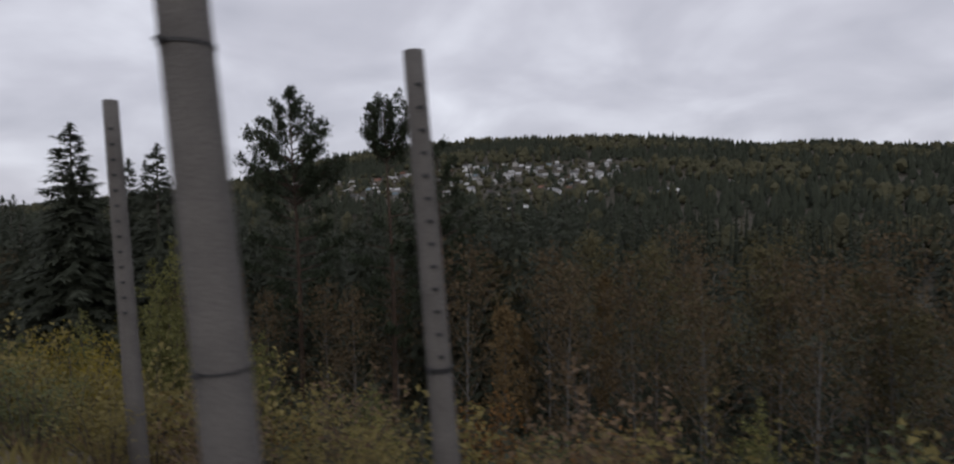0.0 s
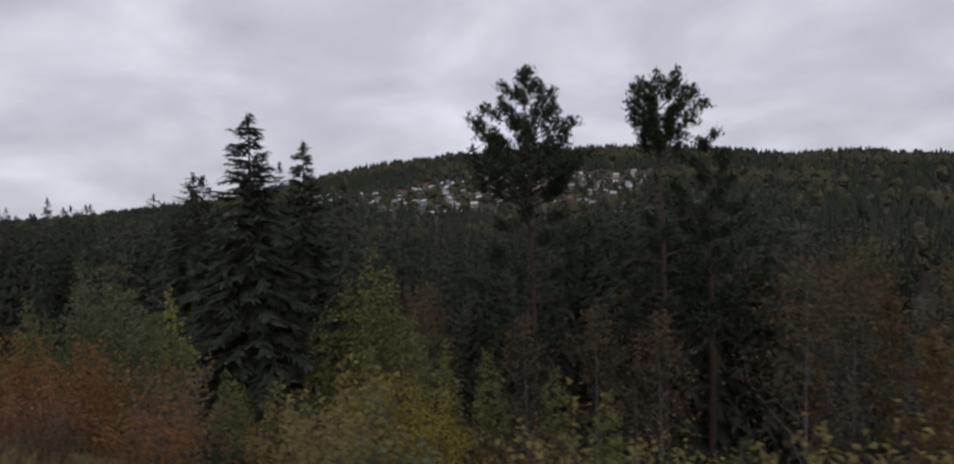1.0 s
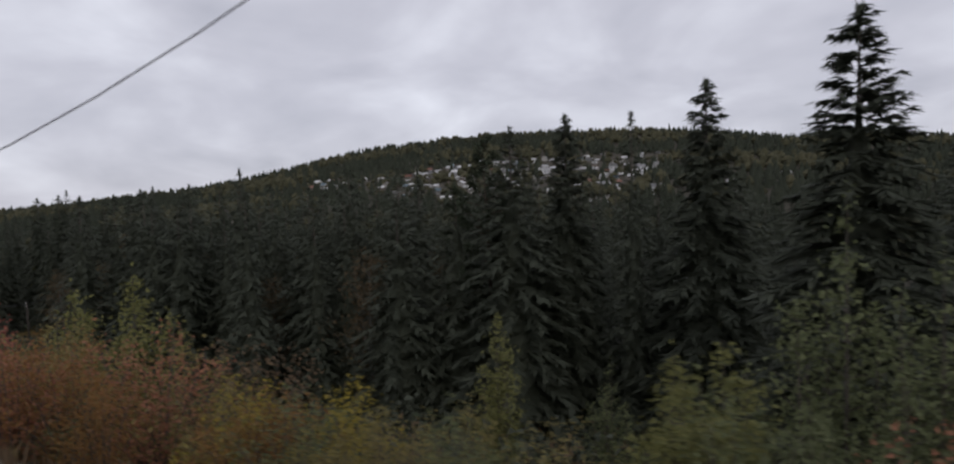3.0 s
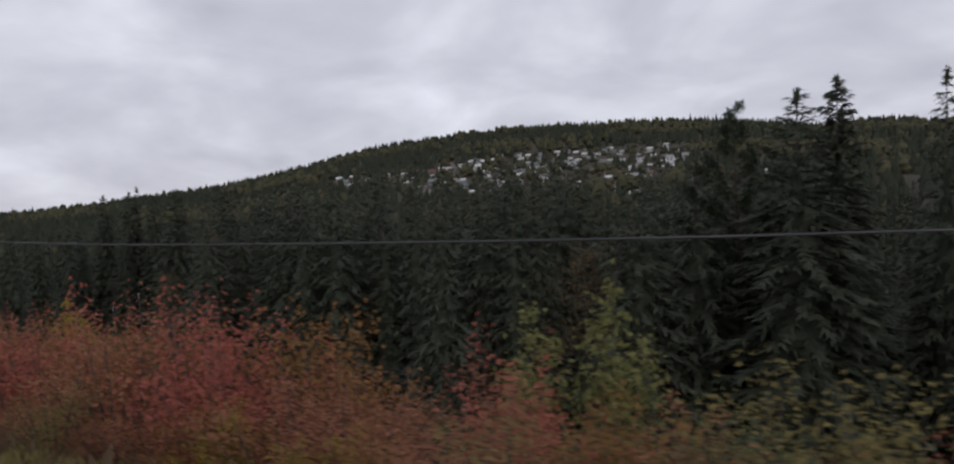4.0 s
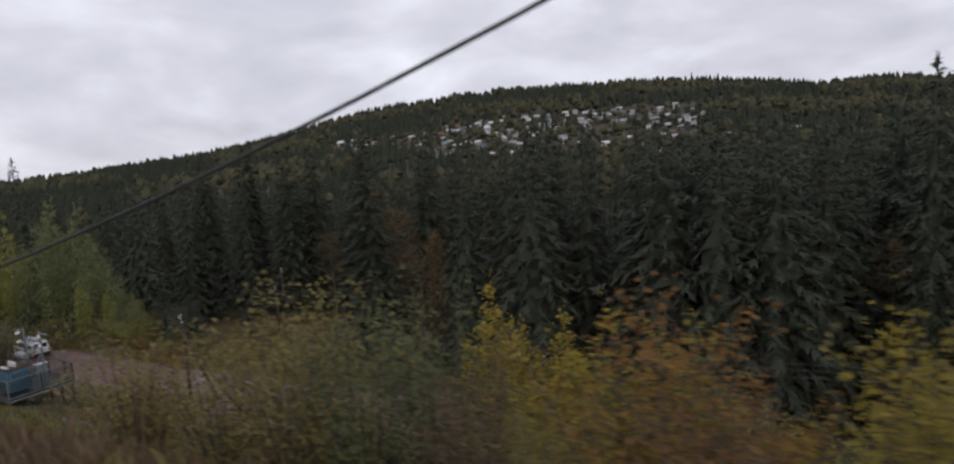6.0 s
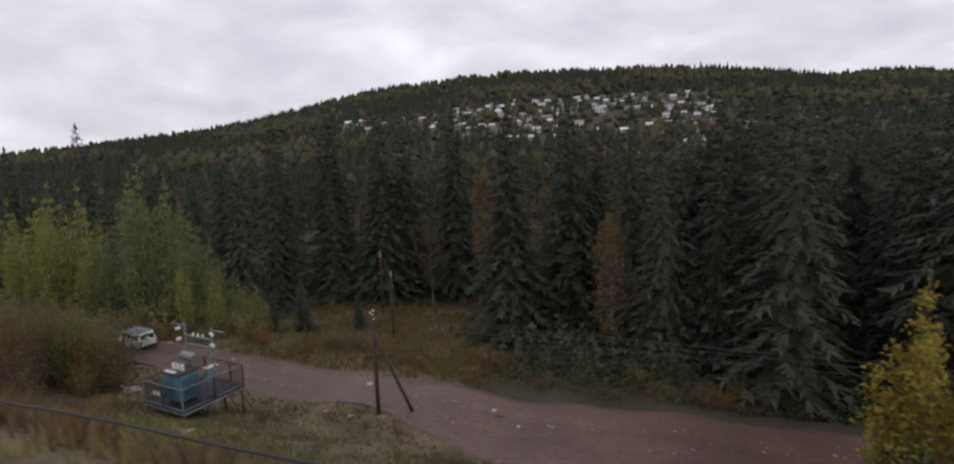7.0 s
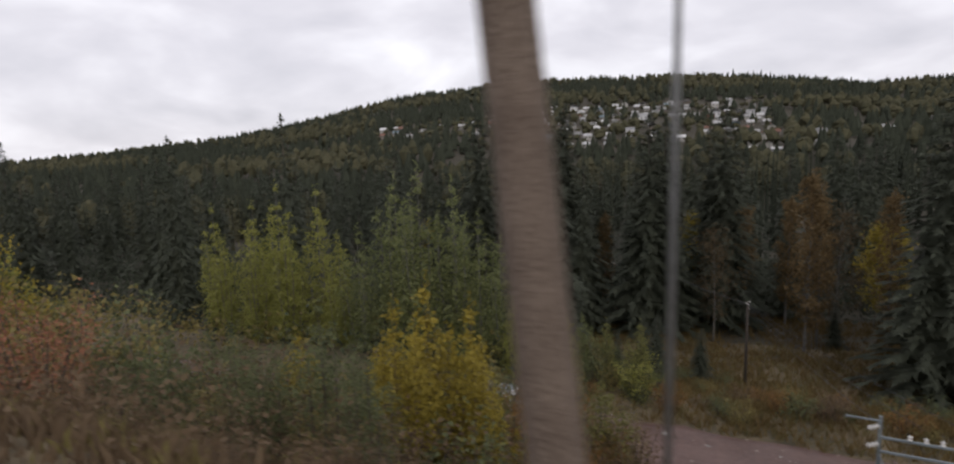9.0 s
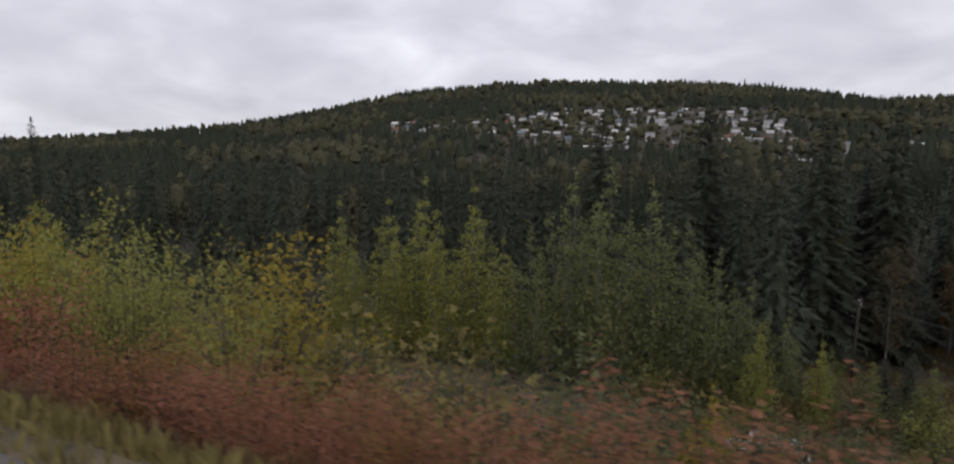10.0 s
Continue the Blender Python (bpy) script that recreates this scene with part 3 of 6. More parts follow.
random.seed(5)
for i, (x, y, tip, stout) in enumerate(TIPS + WALL):
    kind = 0 if i < 3 else 5 if i >= len(TIPS) else 6 if stout > 1.3 else 3 if stout > 1.2 else (2, 4, 1)[i % 3]
    set_spruce(kind, x, y, tip, stout, rnd(0, 360))
for x, y, tip in ((-162.7, 50.5, -11.5), (-163.8, 52.0, -12.5), (-165.6, 49.5, -13.0), (-159.5, 56.0, -14.0), (-146.5, 72.0, -15.0)):
    set_spruce(4, x, y, tip, 1.7, rnd(0, 360))


def open_ground(x, y):
    """Clearing, road and river meadow where no tall tree stands."""
    if abs(y - float(road_y(x))) < (5.5 if x < -105 else 2.0) and x > -185:
        return True
    if -170 < x < -139 and 41 < y < 70 + 0.5 * (x + 170):
        return True
    return -215 < x < -172 and y < 60


rng = random.Random(21)
# how high the tips of the forest reach along the valley
SKY_X = (-330, -200, -150, -122, -96, -64, -56, -38, -33, -14, -8, 75)
SKY_Z = (0.2, 1.2, 2.2, 4.4, 4.8, 4.6, 2.6, 2.8, 6.4, 6.2, 0.2, -0.6)
count = 0
while count < 190:
    x = rng.uniform(-330, 75) if count > 70 else rng.uniform(-128, -14)
    y = rng.uniform(41, 118) if count > 70 else rng.uniform(41, 66)
    if x > -56 and y < 45 or x > -14 and rng.random() < 0.4:
        continue
    if open_ground(x, y) or any((x - a) ** 2 + (y - b) ** 2 < 10 for a, b in spots):
        continue
    tip = float(np.interp(x, SKY_X, SKY_Z)) + rng.gauss(-0.5, 1.4) - (1.0 if y < 52 else 0.0)
    set_spruce(rng.choice((1, 3, 7, 3, 7, 4) if count < 70 else (1, 1, 2, 3, 4, 4)), x, y, tip, rng.uniform(0.85, 1.2), rng.uniform(0, 360))
    count += 1

# the pines by the bank
def crown_limbs(n, low, high, outline, seed, rise=1.0):
    """Limbs winding down a crown. outline: reach by the share of the crown's height, from its foot to its top."""
    r = random.Random(seed)
    out = []
    for k in range(n):
        u = 1 - ((k + 0.3) / n) ** 0.85
        out.append((low + (high - low) * u, float(np.interp(u, np.linspace(0, 1, len(outline)), outline)) * r.uniform(0.5, 1.08), k * 137.5 + r.uniform(-22, 22), rise * r.uniform(0.7, 1.2)))
    return out


pine(planted(-28.9, 35.6), 12.7 - height(-28.9, 35.6), 31, crown_limbs(48, 0.72, 0.985, (5.2, 5.1, 4.4, 3.4, 2.4, 0.5), 3) + crown_limbs(26, 0.30, 0.72, (3.2, 4.2, 4.6), 4, 0.5), "tall dark Scots pine with a broad ragged crown")
pine(planted(-20.7, 36.5), 11.6 - height(-20.7, 36.5), 32, crown_limbs(32, 0.83, 0.985, (1.3, 2.0, 2.5, 2.4, 1.2), 5, 1.3) + crown_limbs(22, 0.30, 0.70, (3.2, 4.0, 3.8), 6, 0.5), "tall Scots pine with an open umbrella-shaped crown")
pine(planted(-71.1, 45.0), 8.1 - height(-71.1, 45.0), 34, crown_limbs(46, 0.45, 0.985, (3.6, 3.8, 3.4, 2.4, 0.5), 8), "dense dark pine with a bushy top")
pine(planted(-18.2, 40.0), 8.4 - height(-18.2, 40.0), 33, crown_limbs(40, 0.5, 0.985, (3.4, 3.6, 3.3, 2.8, 0.6), 7), "broad dark Scots pine with a rounded crown")


# ---- woods beyond, too many to count ----
def far_woods(name, spots_xy, tall, wide, material, label, sides=6, seed=3, round_top=False):
    r = np.random.RandomState(seed)
    v, f = [], []
    for (x, y), h, w in zip(spots_xy, tall, wide):
        z0 = height(x, y) - 0.3
        base = len(v)
        if round_top:
            prof = [(0.35, 0.18), (0.95, 0.42), (0.85, 0.68), (0.45, 0.9)]
        else:
            prof = [(1.0, 0.10), (0.66, 0.40), (0.30, 0.74)]
        for pr, pz in prof:
            ph = r.rand() * 6
            for k in range(sides):
                a = 2 * np.pi * k / sides + ph * 0.2
                q = w * pr * (0.55 + 0.9 * r.rand())
                v.append((x + q * np.cos(a), y + q * np.sin(a), z0 + h * (pz + 0.07 * (r.rand() - 0.5))))
        for i in range(len(prof) - 1):
            for k in range(sides):
                a, b = base + i * sides + k, base + i * sides + (k + 1) % sides
                f.append((a, b, b + sides, a + sides))
        v.append((x, y, z0 + h))
        tip, last = len(v) - 1, base + (len(prof) - 1) * sides
        for k in range(sides):
            f.append((last + k, last + (k + 1) % sides, tip))
    ob = cloud(name, v, f, material)
    return tagged(ob, label, "woods", kind="stuff")


def leafy_woods(name, spots_xy, tall, wide, material, label, cards=120, seed=3, round_top=False):
    """Trees of the middle distance: a thin core wrapped in small sprays."""
    r = np.random.RandomState(seed)
    v, f = [], []
    for (x, y), h, w in zip(spots_xy, tall, wide):
        z0 = height(x, y) - 0.3
        b = len(v)
        for k in range(4):
            v.append((x + 0.22 * w * math.cos(1.57 * k), y + 0.22 * w * math.sin(1.57 * k), z0))
        v.append((x, y, z0 + h * 0.97))
        f += [(b + k, b + (k + 1) % 4, b + 4) for k in range(4)]
        u = r.uniform(0.22 if round_top else 0.06, 1.0, cards) if round_top else 1 - np.sqrt(r.uniform(0.0, 0.94, cards))
        ring = w * (np.sin(np.pi * (0.08 + 0.88 * (u - 0.2) / 0.8)) if round_top else (1 - u) ** 0.8 * (0.78 + 0.22 * np.cos(u * 42))) + 0.1
        a = r.uniform(0, 6.283, cards)
        q = ring * np.sqrt(r.uniform(0.25, 1.0, cards))
        p = np.stack([x + q * np.cos(a), y + q * np.sin(a), z0 + h * u], 1)
        out = np.stack([np.cos(a), np.sin(a), r.uniform(-0.7, 0.2, cards)], 1)
        side = np.stack([-np.sin(a), np.cos(a), r.uniform(-0.3, 0.3, cards)], 1)
        s = (0.30 * w * (1.15 - 0.7 * u) * r.uniform(0.7, 1.3, cards))[:, None]
        t = np.stack([p - side * s * 0.55 - out * s * 0.3, p + side * s * 0.55 - out * s * 0.3, p + out * s * 0.9], 1).reshape(-1, 3)
        b = len(v)
        v.extend(t.tolist())
        f.extend([(k, k + 1, k + 2) for k in range(b, b + 3 * cards, 3)])
    return tagged(cloud(name, v, f, material), label, "woods", kind="stuff")


def scatter(n, r0, r1, az0, az1, seed, keep):
    r = np.random.RandomState(seed)
    out = []
    while len(out) < n:
        rr = math.sqrt(r.uniform(r0 * r0, r1 * r1))
        a = math.radians(r.uniform(az0, az1))
        x, y = HILL[0] - rr * math.sin(a), HILL[1] + rr * math.cos(a)
        if y > 60 and keep(x, y, r):
            out.append((x, y))
    return out


def in_village(x, y):
    rr = math.hypot(x - HILL[0], y - HILL[1])
    a = math.degrees(math.atan2(-(x - HILL[0]), y - HILL[1]))
    return VILLAGE(a, rr)


def VILLAGE(a, rr):
    """Bearing and distance: the cleared slope with the garden houses."""
    low_edge = 392 + 12 * max(0, a - 21) - (36 if a < 1.5 else 0)
    high_edge = 682 - 3.6 * a if a < 22 else 602
    return (-3.5 < a < 34.5 and low_edge < rr < high_edge) or (-8 < a < -5 and 395 < rr < 430) or (-12.5 < a < -10 and 450 < rr < 480) or (-15.6 < a < -14 and 515 < rr < 540)


def grove(x, y):
    return math.sin(x * 0.021 + 2 * math.sin(y * 0.013)) + math.sin(y * 0.034 + x * 0.008)


near_far = scatter(1250, 112, 300, -78, 75, 1, lambda x, y, r: y > 116)
tallness = np.random.RandomState(2)
leafy = [p for p in near_far if grove(*p) > 0.75 and tallness.rand() < 0.6]
conif = [p for p in near_far if p not in set(leafy)]
leafy_woods("valley_conifers", conif, 20 + 4 * tallness.randn(len(conif)), 2.6 + 0.5 * tallness.rand(len(conif)), M["farneedle"], "dense dark conifer wood on the valley floor", 115, seed=4)
leafy_woods("valley_broadleaves", leafy, 15 + 2 * tallness.randn(len(leafy)), 3.2 + tallness.rand(len(leafy)), M["farleaf"], "yellowing birches and aspens among the conifers", 110, seed=5, round_top=True)
hillside = scatter(8600, 255, 985, -50, 70, 6, lambda x, y, r: not in_village(x, y) or r.rand() < 0.16)
leafy = [p for p in hillside if grove(*p) + tallness.randn() * 0.6 > 0.55]
leafset = set(leafy)
conif = [p for p in hillside if p not in leafset]
far_woods("hill_conifers", conif, 12 + 1.5 * tallness.randn(len(conif)), 2.9 + 0.9 * tallness.rand(len(conif)), M["farneedle"], "dark conifer forest covering the hill", sides=5, seed=7)
far_woods("hill_broadleaves", leafy, 11 + 2 * tallness.randn(len(leafy)), 3.4 + tallness.rand(len(leafy)), M["farleaf"], "yellow-green autumn birch forest on the hill", sides=5, seed=8, round_top=True)
ridge_trees = scatter(1300, 985, 2900, -20, 80, 9, lambda x, y, r: True)
far_woods("ridge_woods", ridge_trees, 11 + 2 * tallness.randn(len(ridge_trees)), 9 + 3 * tallness.rand(len(ridge_trees)), M["farneedle"], "forest on the distant ridges", sides=5, seed=10)


# ---- shrubs and young trees on the bank ----
def bush_arrays(seed, leaves, size, wide=1.25, stems=17):
    """A many-stemmed shrub, 3 m tall: stems fanning out, each a leafy plume that thins to a point."""
    random.seed(seed)
    v, f, lv, lf = [], [], [], []
    per = max(1, leaves // (stems * 8))
    for k in range(stems):
        a = k * 2.4 + rnd(-0.4, 0.4)
        r = wide * math.sqrt((k + 0.6) / stems) * rnd(0.8, 1.15)
        tip = Vector((math.cos(a) * r, math.sin(a) * r, 3.0 * rnd(0.5, 1.0) * (1 - 0.24 * (r / wide) ** 2)))
        root = Vector((math.cos(a) * 0.12, math.sin(a) * 0.12, -0.25))
        mid_p = root * 0.45 + tip * 0.55 + Vector((0, 0, 0.25))
        tube_arrays([root, mid_p, tip], [0.022, 0.014, 0.004], 4, v, f, cap=False)
        for t in (0.12, 0.28, 0.44, 0.58, 0.72, 0.84, 0.94, 1.02):
            c = root + (tip - root) * t + Vector((rnd(-0.1, 0.1), rnd(-0.1, 0.1), 0.22 * math.sin(3.14 * min(1, t))))
            leaf_quads(lv, lf, c, 0.38 - 0.26 * min(1.0, t), max(1, int(per * (1.35 - 0.7 * t))), size, 1.25)
    return v, f, lv, lf


def bush(m, material, label, seed, leaves, size):
    shrub = thing("bush", m, label, "bush", "shrubs on the railway bank")
    v, f, lv, lf = bush_arrays(seed, leaves, size)
    cloud("wood", v, f, M["bark"], shrub)
    cloud("foliage", lv, lf, material, shrub)
    return shrub


BUSHES = {}
for i, (key, mat_key, label) in enumerate((("green", "green", "grey-green willow bush on the bank"), ("olive", "olive", "olive-yellow autumn bush on the bank"), ("yellow", "yellow", "bright yellow autumn bush on the bank"),
                                           ("orange", "orange", "orange-brown autumn bush on the bank"), ("rust", "rust", "rust-coloured leafy shrub beside the railway"), ("red", "red", "crimson autumn bush beside the railway"),
                                           ("brown", "brown", "bare brown thorny bush on the slope"), ("aspengreen", "aspen", "yellow-green leafy bush on the bank"))):
    BUSHES[key] = [None, None, mat_key, label, 100 + i * 7]


FAR_SHRUBS = {}


def put_bush(key, x, y, tall, turn, broad=1.0, kind=0):
    """kind 0: a shrub of its own near the railway; 1: one of the many shrubs further down the slope."""
    entry = BUSHES[key]
    m = pose(x, y, height(x, y) - 0.05, 0, 0, turn) @ Matrix.Diagonal((tall / 3 * broad, tall / 3 * broad, tall / 3, 1))
    if kind:
        FAR_SHRUBS.setdefault(key, []).append(m)
    elif entry[0] is None:
        entry[0] = bush(m, M[entry[2]], entry[3], entry[4], 3700, 0.070)
    else:
        ob = copy_thing(entry[0], m)
        ob.matrix_basis = m


def join_far_shrubs():
    for key, places in FAR_SHRUBS.items():
        v, f, lv, lf = bush_arrays(BUSHES[key][4] + 1, 1500, 0.115)
        points = np.array([tuple(p) for p in v] + [tuple(p) for p in lv])
        faces = [tuple(q) for q in f] + [tuple(k + len(v) for k in q) for q in lf]
        all_v, all_f, slots = [], [], []
        for m in places:
            a = np.array(m)
            b = len(all_v)
            all_v.extend((points @ a[:3, :3].T + a[:3, 3]).tolist())
            all_f.extend([tuple(k + b for k in q) for q in faces])
            slots.extend([1] * len(f) + [0] * len(lf))
        ob = cloud("slope_shrubs", all_v, all_f, M[BUSHES[key][2]])
        ob.data.materials.append(M["bark"])
        ob.data.polygons.foreach_set("material_index", slots)
        tagged(ob, BUSHES[key][3].replace("bush", "bushes").replace("shrub ", "shrubs ") + " and the slope below", "bushes", kind="stuff")


PLANT = random.Random(77)


def strip(x0, x1, d0, d1, n, keys, tall, broad=(0.9, 1.3), kind=0, tips=None):
    """Shrubs along a stretch of the bank, d metres from the railway's line. tips: heights that their tops reach, in place of their own."""
    for i in range(n):
        x = x0 + (x1 - x0) * (i + PLANT.uniform(0.1, 0.9)) / n
        y = float(track_y(x)) + PLANT.uniform(d0, d1)
        if float(off_road(x, y)) < 1.0:
            continue
        h = max(0.7, PLANT.uniform(*tips) + float(track_z(x)) - height(x, y)) if tips else PLANT.uniform(*tall)
        put_bush(PLANT.choice(keys), x, y, h, PLANT.uniform(0, 360), PLANT.uniform(*broad), 1 if d0 >= 9.5 else kind)


# east part of the bank
strip(22, -46, 6.4, 9.5, 20, ("olive", "brown", "green", "orange"), None, (1.0, 1.4), tips=(-1.0, -0.2))
strip(24, -38, 10.5, 16, 16, ("olive", "brown", "green", "olive", "orange"), None, (0.9, 1.3), tips=(-2.0, -0.9))
strip(26, -40, 16, 24, 17, ("olive", "green", "brown", "orange", "aspengreen"), (2.6, 3.8), (1.1, 1.5), kind=1)
strip(28, -34, 25, 32, 9, ("brown", "orange", "olive"), (4.0, 5.5), (1.0, 1.4), kind=1)
for x, y, tip, broad in ((-28.4, 18.1, -2.4, 0.85), (-27.2, 18.6, -3.4, 0.9), (-29.4, 17.2, -3.6, 0.9), (-28.0, 16.8, -4.2, 1.0), (-26.2, 17.6, -4.6, 1.0)):
    put_bush("yellow", x, y, tip - height(x, y), x * 90 % 360, broad)
put_bush("orange", -4.4, 20.0, 3.8, 10, 1.0)
# orange and green clumps
strip(-37, -51.5, 12.5, 15.5, 15, ("orange", "rust", "orange", "olive", "orange"), None, (0.6, 0.85), tips=(-2.6, -1.1))
strip(-36, -52, 9.5, 12, 9, ("orange", "olive", "rust", "orange"), None, (0.9, 1.2), tips=(-2.4, -1.5))
strip(-44, -74, 7.4, 11, 17, ("green", "olive", "green", "orange", "brown", "olive"), None, (0.9, 1.3), tips=(-0.8, 0.2))
strip(-52, -74, 13, 22, 8, ("green", "olive", "brown"), (2.6, 3.6), kind=1)
strip(-64.5, -69.5, 7.0, 9.5, 5, ("rust", "orange", "orange"), None, (0.8, 1.1), tips=(0.2, 0.9))
strip(-57, -64, 7.0, 9.5, 7, ("olive", "orange", "yellow", "olive"), None, (0.8, 1.1), tips=(-0.7, 0.2))
strip(-163, -186, 3.7, 5.2, 16, ("brown", "brown", "olive"), None, (1.0, 1.5), tips=(-1.5, -0.9))
strip(-118, -146, 3.9, 5.4, 12, ("olive", "orange", "green", "olive"), None, (1.0, 1.5), tips=(-2.4, -1.8))
# crimson thicket
strip(-79.5, -92.4, 7.4, 10.0, 22, ("red", "rust", "red", "red", "orange"), None, (0.75, 1.05), tips=(0.1, 1.5))
strip(-69, -80, 7.6, 10.5, 13, ("rust", "rust", "orange", "red", "olive"), None, (0.8, 1.1), tips=(-0.6, 0.5))
strip(-72, -96, 10.5, 14, 6, ("olive", "brown", "green", "orange"), (2.2, 3.0))
strip(-72, -93, 6.0, 7.6, 18, ("olive", "orange", "rust", "rust"), None, (1.1, 1.4), tips=(-0.8, 0.2))
strip(-97.6, -99.8, 6.6, 9.4, 5, ("green", "aspengreen", "green"), None, (0.8, 1.1), tips=(0.1, 1.2))
strip(-100.6, -104.6, 6.6, 9.6, 8, ("olive", "yellow", "orange", "olive"), None, (0.8, 1.1), tips=(0.3, 1.6))
strip(-76.5, -81.5, 6.2, 7.6, 6, ("olive", "yellow", "orange"), None, (1.0, 1.3), tips=(-1.0, -0.1))
strip(-94.4, -97.4, 6.4, 9.0, 5, ("orange", "yellow", "orange"), None, (0.8, 1.1), tips=(-0.6, 0.6))
put_bush("red", -100.1, 10.1, 4.4, 0, 0.2)
for key, x, y, tall, broad in (("olive", -98.9, 9.9, 3.4, 0.7), ("yellow", -97.9, 9.6, 3.6, 0.5), ("aspengreen", -97.0, 10.0, 3.5, 0.6), ("olive", -96.0, 9.7, 3.3, 0.7), ("orange", -95.0, 9.5, 3.2, 0.7)):
    put_bush(key, x, y, tall, x * 50 % 360, broad)
strip(-91.5, -96, 6.2, 9.0, 5, ("olive", "orange", "aspengreen"), None, (0.9, 1.2), tips=(-1.5, -0.7))
strip(-104, -118, 6.0, 8.6, 18, ("olive", "green", "yellow", "olive", "brown", "orange"), None, (0.8, 1.1), tips=(0.2, 1.5))
strip(-102, -120, 9, 15, 6, ("green", "olive", "aspengreen", "yellow"), (2.6, 3.6))
strip(-96, -122, 15, 27, 8, ("green", "olive", "aspengreen"), (3.0, 4.4), kind=1)
put_bush("yellow", -163.8, 29.2, 4.6, 0, 0.5)
put_bush("olive", -166.0, 29.4, 3.6, 40, 0.8)
put_bush("olive", -162.2, 27.4, 2.6, 90, 1.0)
# shrubs on the verge beside the parked car, given by the height of their tips
for k, (key, x, y, tip, broad) in enumerate((("brown", -162.6, 29.6, -9.6, 0.9), ("olive", -164.0, 30.6, -10.0, 0.8), ("green", -168.6, 34.6, -10.6, 1.2), ("brown", -170.0, 35.0, -10.5, 1.2), ("green", -171.4, 34.8, -10.6, 1.2), ("olive", -172.8, 35.2, -10.7, 1.2))):
    put_bush(key, x, y, max(1.0, tip - float(height(x, y))), k * 70, broad)
for key, x, y, tall, broad in (("orange", -165.2, 30.2, 5.4, 0.55), ("olive", -166.8, 29.8, 5.6, 0.6), ("green", -168.2, 30.4, 5.8, 0.6), ("yellow", -169.6, 30.0, 5.4, 0.55), ("green", -171.0, 30.4, 5.8, 0.6), ("brown", -172.6, 30.2, 5.6, 0.6), ("green", -174.2, 30.6, 6.4, 0.6), ("brown", -173.4, 29.2, 6.0, 0.6)):
    put_bush(key, x, y, tall, x * 50 % 360, broad, 1)
for key, x, y, tip, broad in (("olive", -164.9, 28.8, -7.2, 0.35), ("brown", -165.3, 28.0, -7.6, 0.35), ("brown", -166.5, 28.6, -7.6, 0.4), ("olive", -167.6, 28.0, -9.0, 0.45), ("brown", -165.6, 27.6, -9.4, 0.5), ("olive", -169.2, 28.8, -8.8, 0.5), ("brown", -170.6, 29.4, -9.2, 0.5),
                              ("olive", -174.4, 34.2, -10.2, 0.8), ("green", -175.7, 34.5, -10.0, 0.8), ("olive", -177.0, 34.3, -10.2, 0.8), ("brown", -178.3, 34.6, -10.0, 0.8), ("green", -179.6, 34.4, -10.0, 0.8)):
    put_bush(key, x, y, tip - height(x, y), x * 50 % 360, broad)
put_bush("olive", -162.6, 29.2, 4.6, 20, 0.5)
put_bush("orange", -163.3, 28.2, 4.2, 200, 0.7)
# along the road and the clearing
strip(-124, -150, 22, 27, 6, ("green", "olive", "brown"), (0.7, 1.2), kind=1)
strip(-118, -176, 36.2, 39.5, 38, ("olive", "green", "brown", "brown", "green", "orange"), (0.9, 2.2), (1.2, 1.8), kind=1)
strip(-114, -138, 38, 44, 7, ("green", "olive", "brown"), (2.0, 3.4), kind=1)
strip(-162, -180, 37.5, 44, 18, ("aspengreen", "green", "olive"), (2.4, 4.0), kind=1)
strip(-142, -166, 39, 50, 22, ("brown", "olive", "brown", "green", "orange"), (0.8, 1.9), (1.3, 1.8), kind=1)
# west part
strip(-164, -178, 11, 15, 11, ("brown", "olive", "green", "green", "olive"), None, (1.0, 1.4), tips=(-4.0, -3.0))
strip(-166, -180, 15, 21, 10, ("green", "brown", "olive", "brown", "green"), None, (1.0, 1.3), tips=(-6.2, -4.6), kind=1)
strip(-143, -150, 7, 10, 5, ("brown", "olive", "brown"), None, (1.0, 1.4), tips=(-3.0, -2.4))
strip(-173, -204, 16, 24, 26, ("green", "olive", "brown", "green", "olive"), (3.6, 5.2), (0.9, 1.2), kind=1)
strip(-165, -176, 7.5, 11, 9, ("brown", "green", "olive", "brown"), None, (0.9, 1.3), tips=(-2.8, -1.9))
strip(-178, -192, 10, 14, 8, ("green", "brown", "olive", "olive"), None, (0.9, 1.3), tips=(-2.0, -0.9))
strip(-186, -204, 8.6, 12, 15, ("aspengreen", "aspengreen", "yellow", "aspengreen", "olive"), None, (0.6, 0.9), tips=(0.3, 1.7))
strip(-186, -232, 14, 20, 10, ("aspengreen", "olive", "aspengreen", "yellow"), (4.0, 6.0), (0.8, 1.1), kind=1)
strip(-175, -215, 5.0, 8.0, 28, ("rust", "rust", "rust", "rust", "red"), None, (0.9, 1.2), tips=(-0.3, 0.6))
strip(-176.8, -186, 5.0, 7.0, 13, ("rust", "rust", "rust", "orange"), None, (0.9, 1.2), tips=(-0.3, 0.5))
strip(-186, -216, 8.4, 11, 8, ("brown", "olive", "rust"), (1.6, 2.4), (1.2, 1.5))
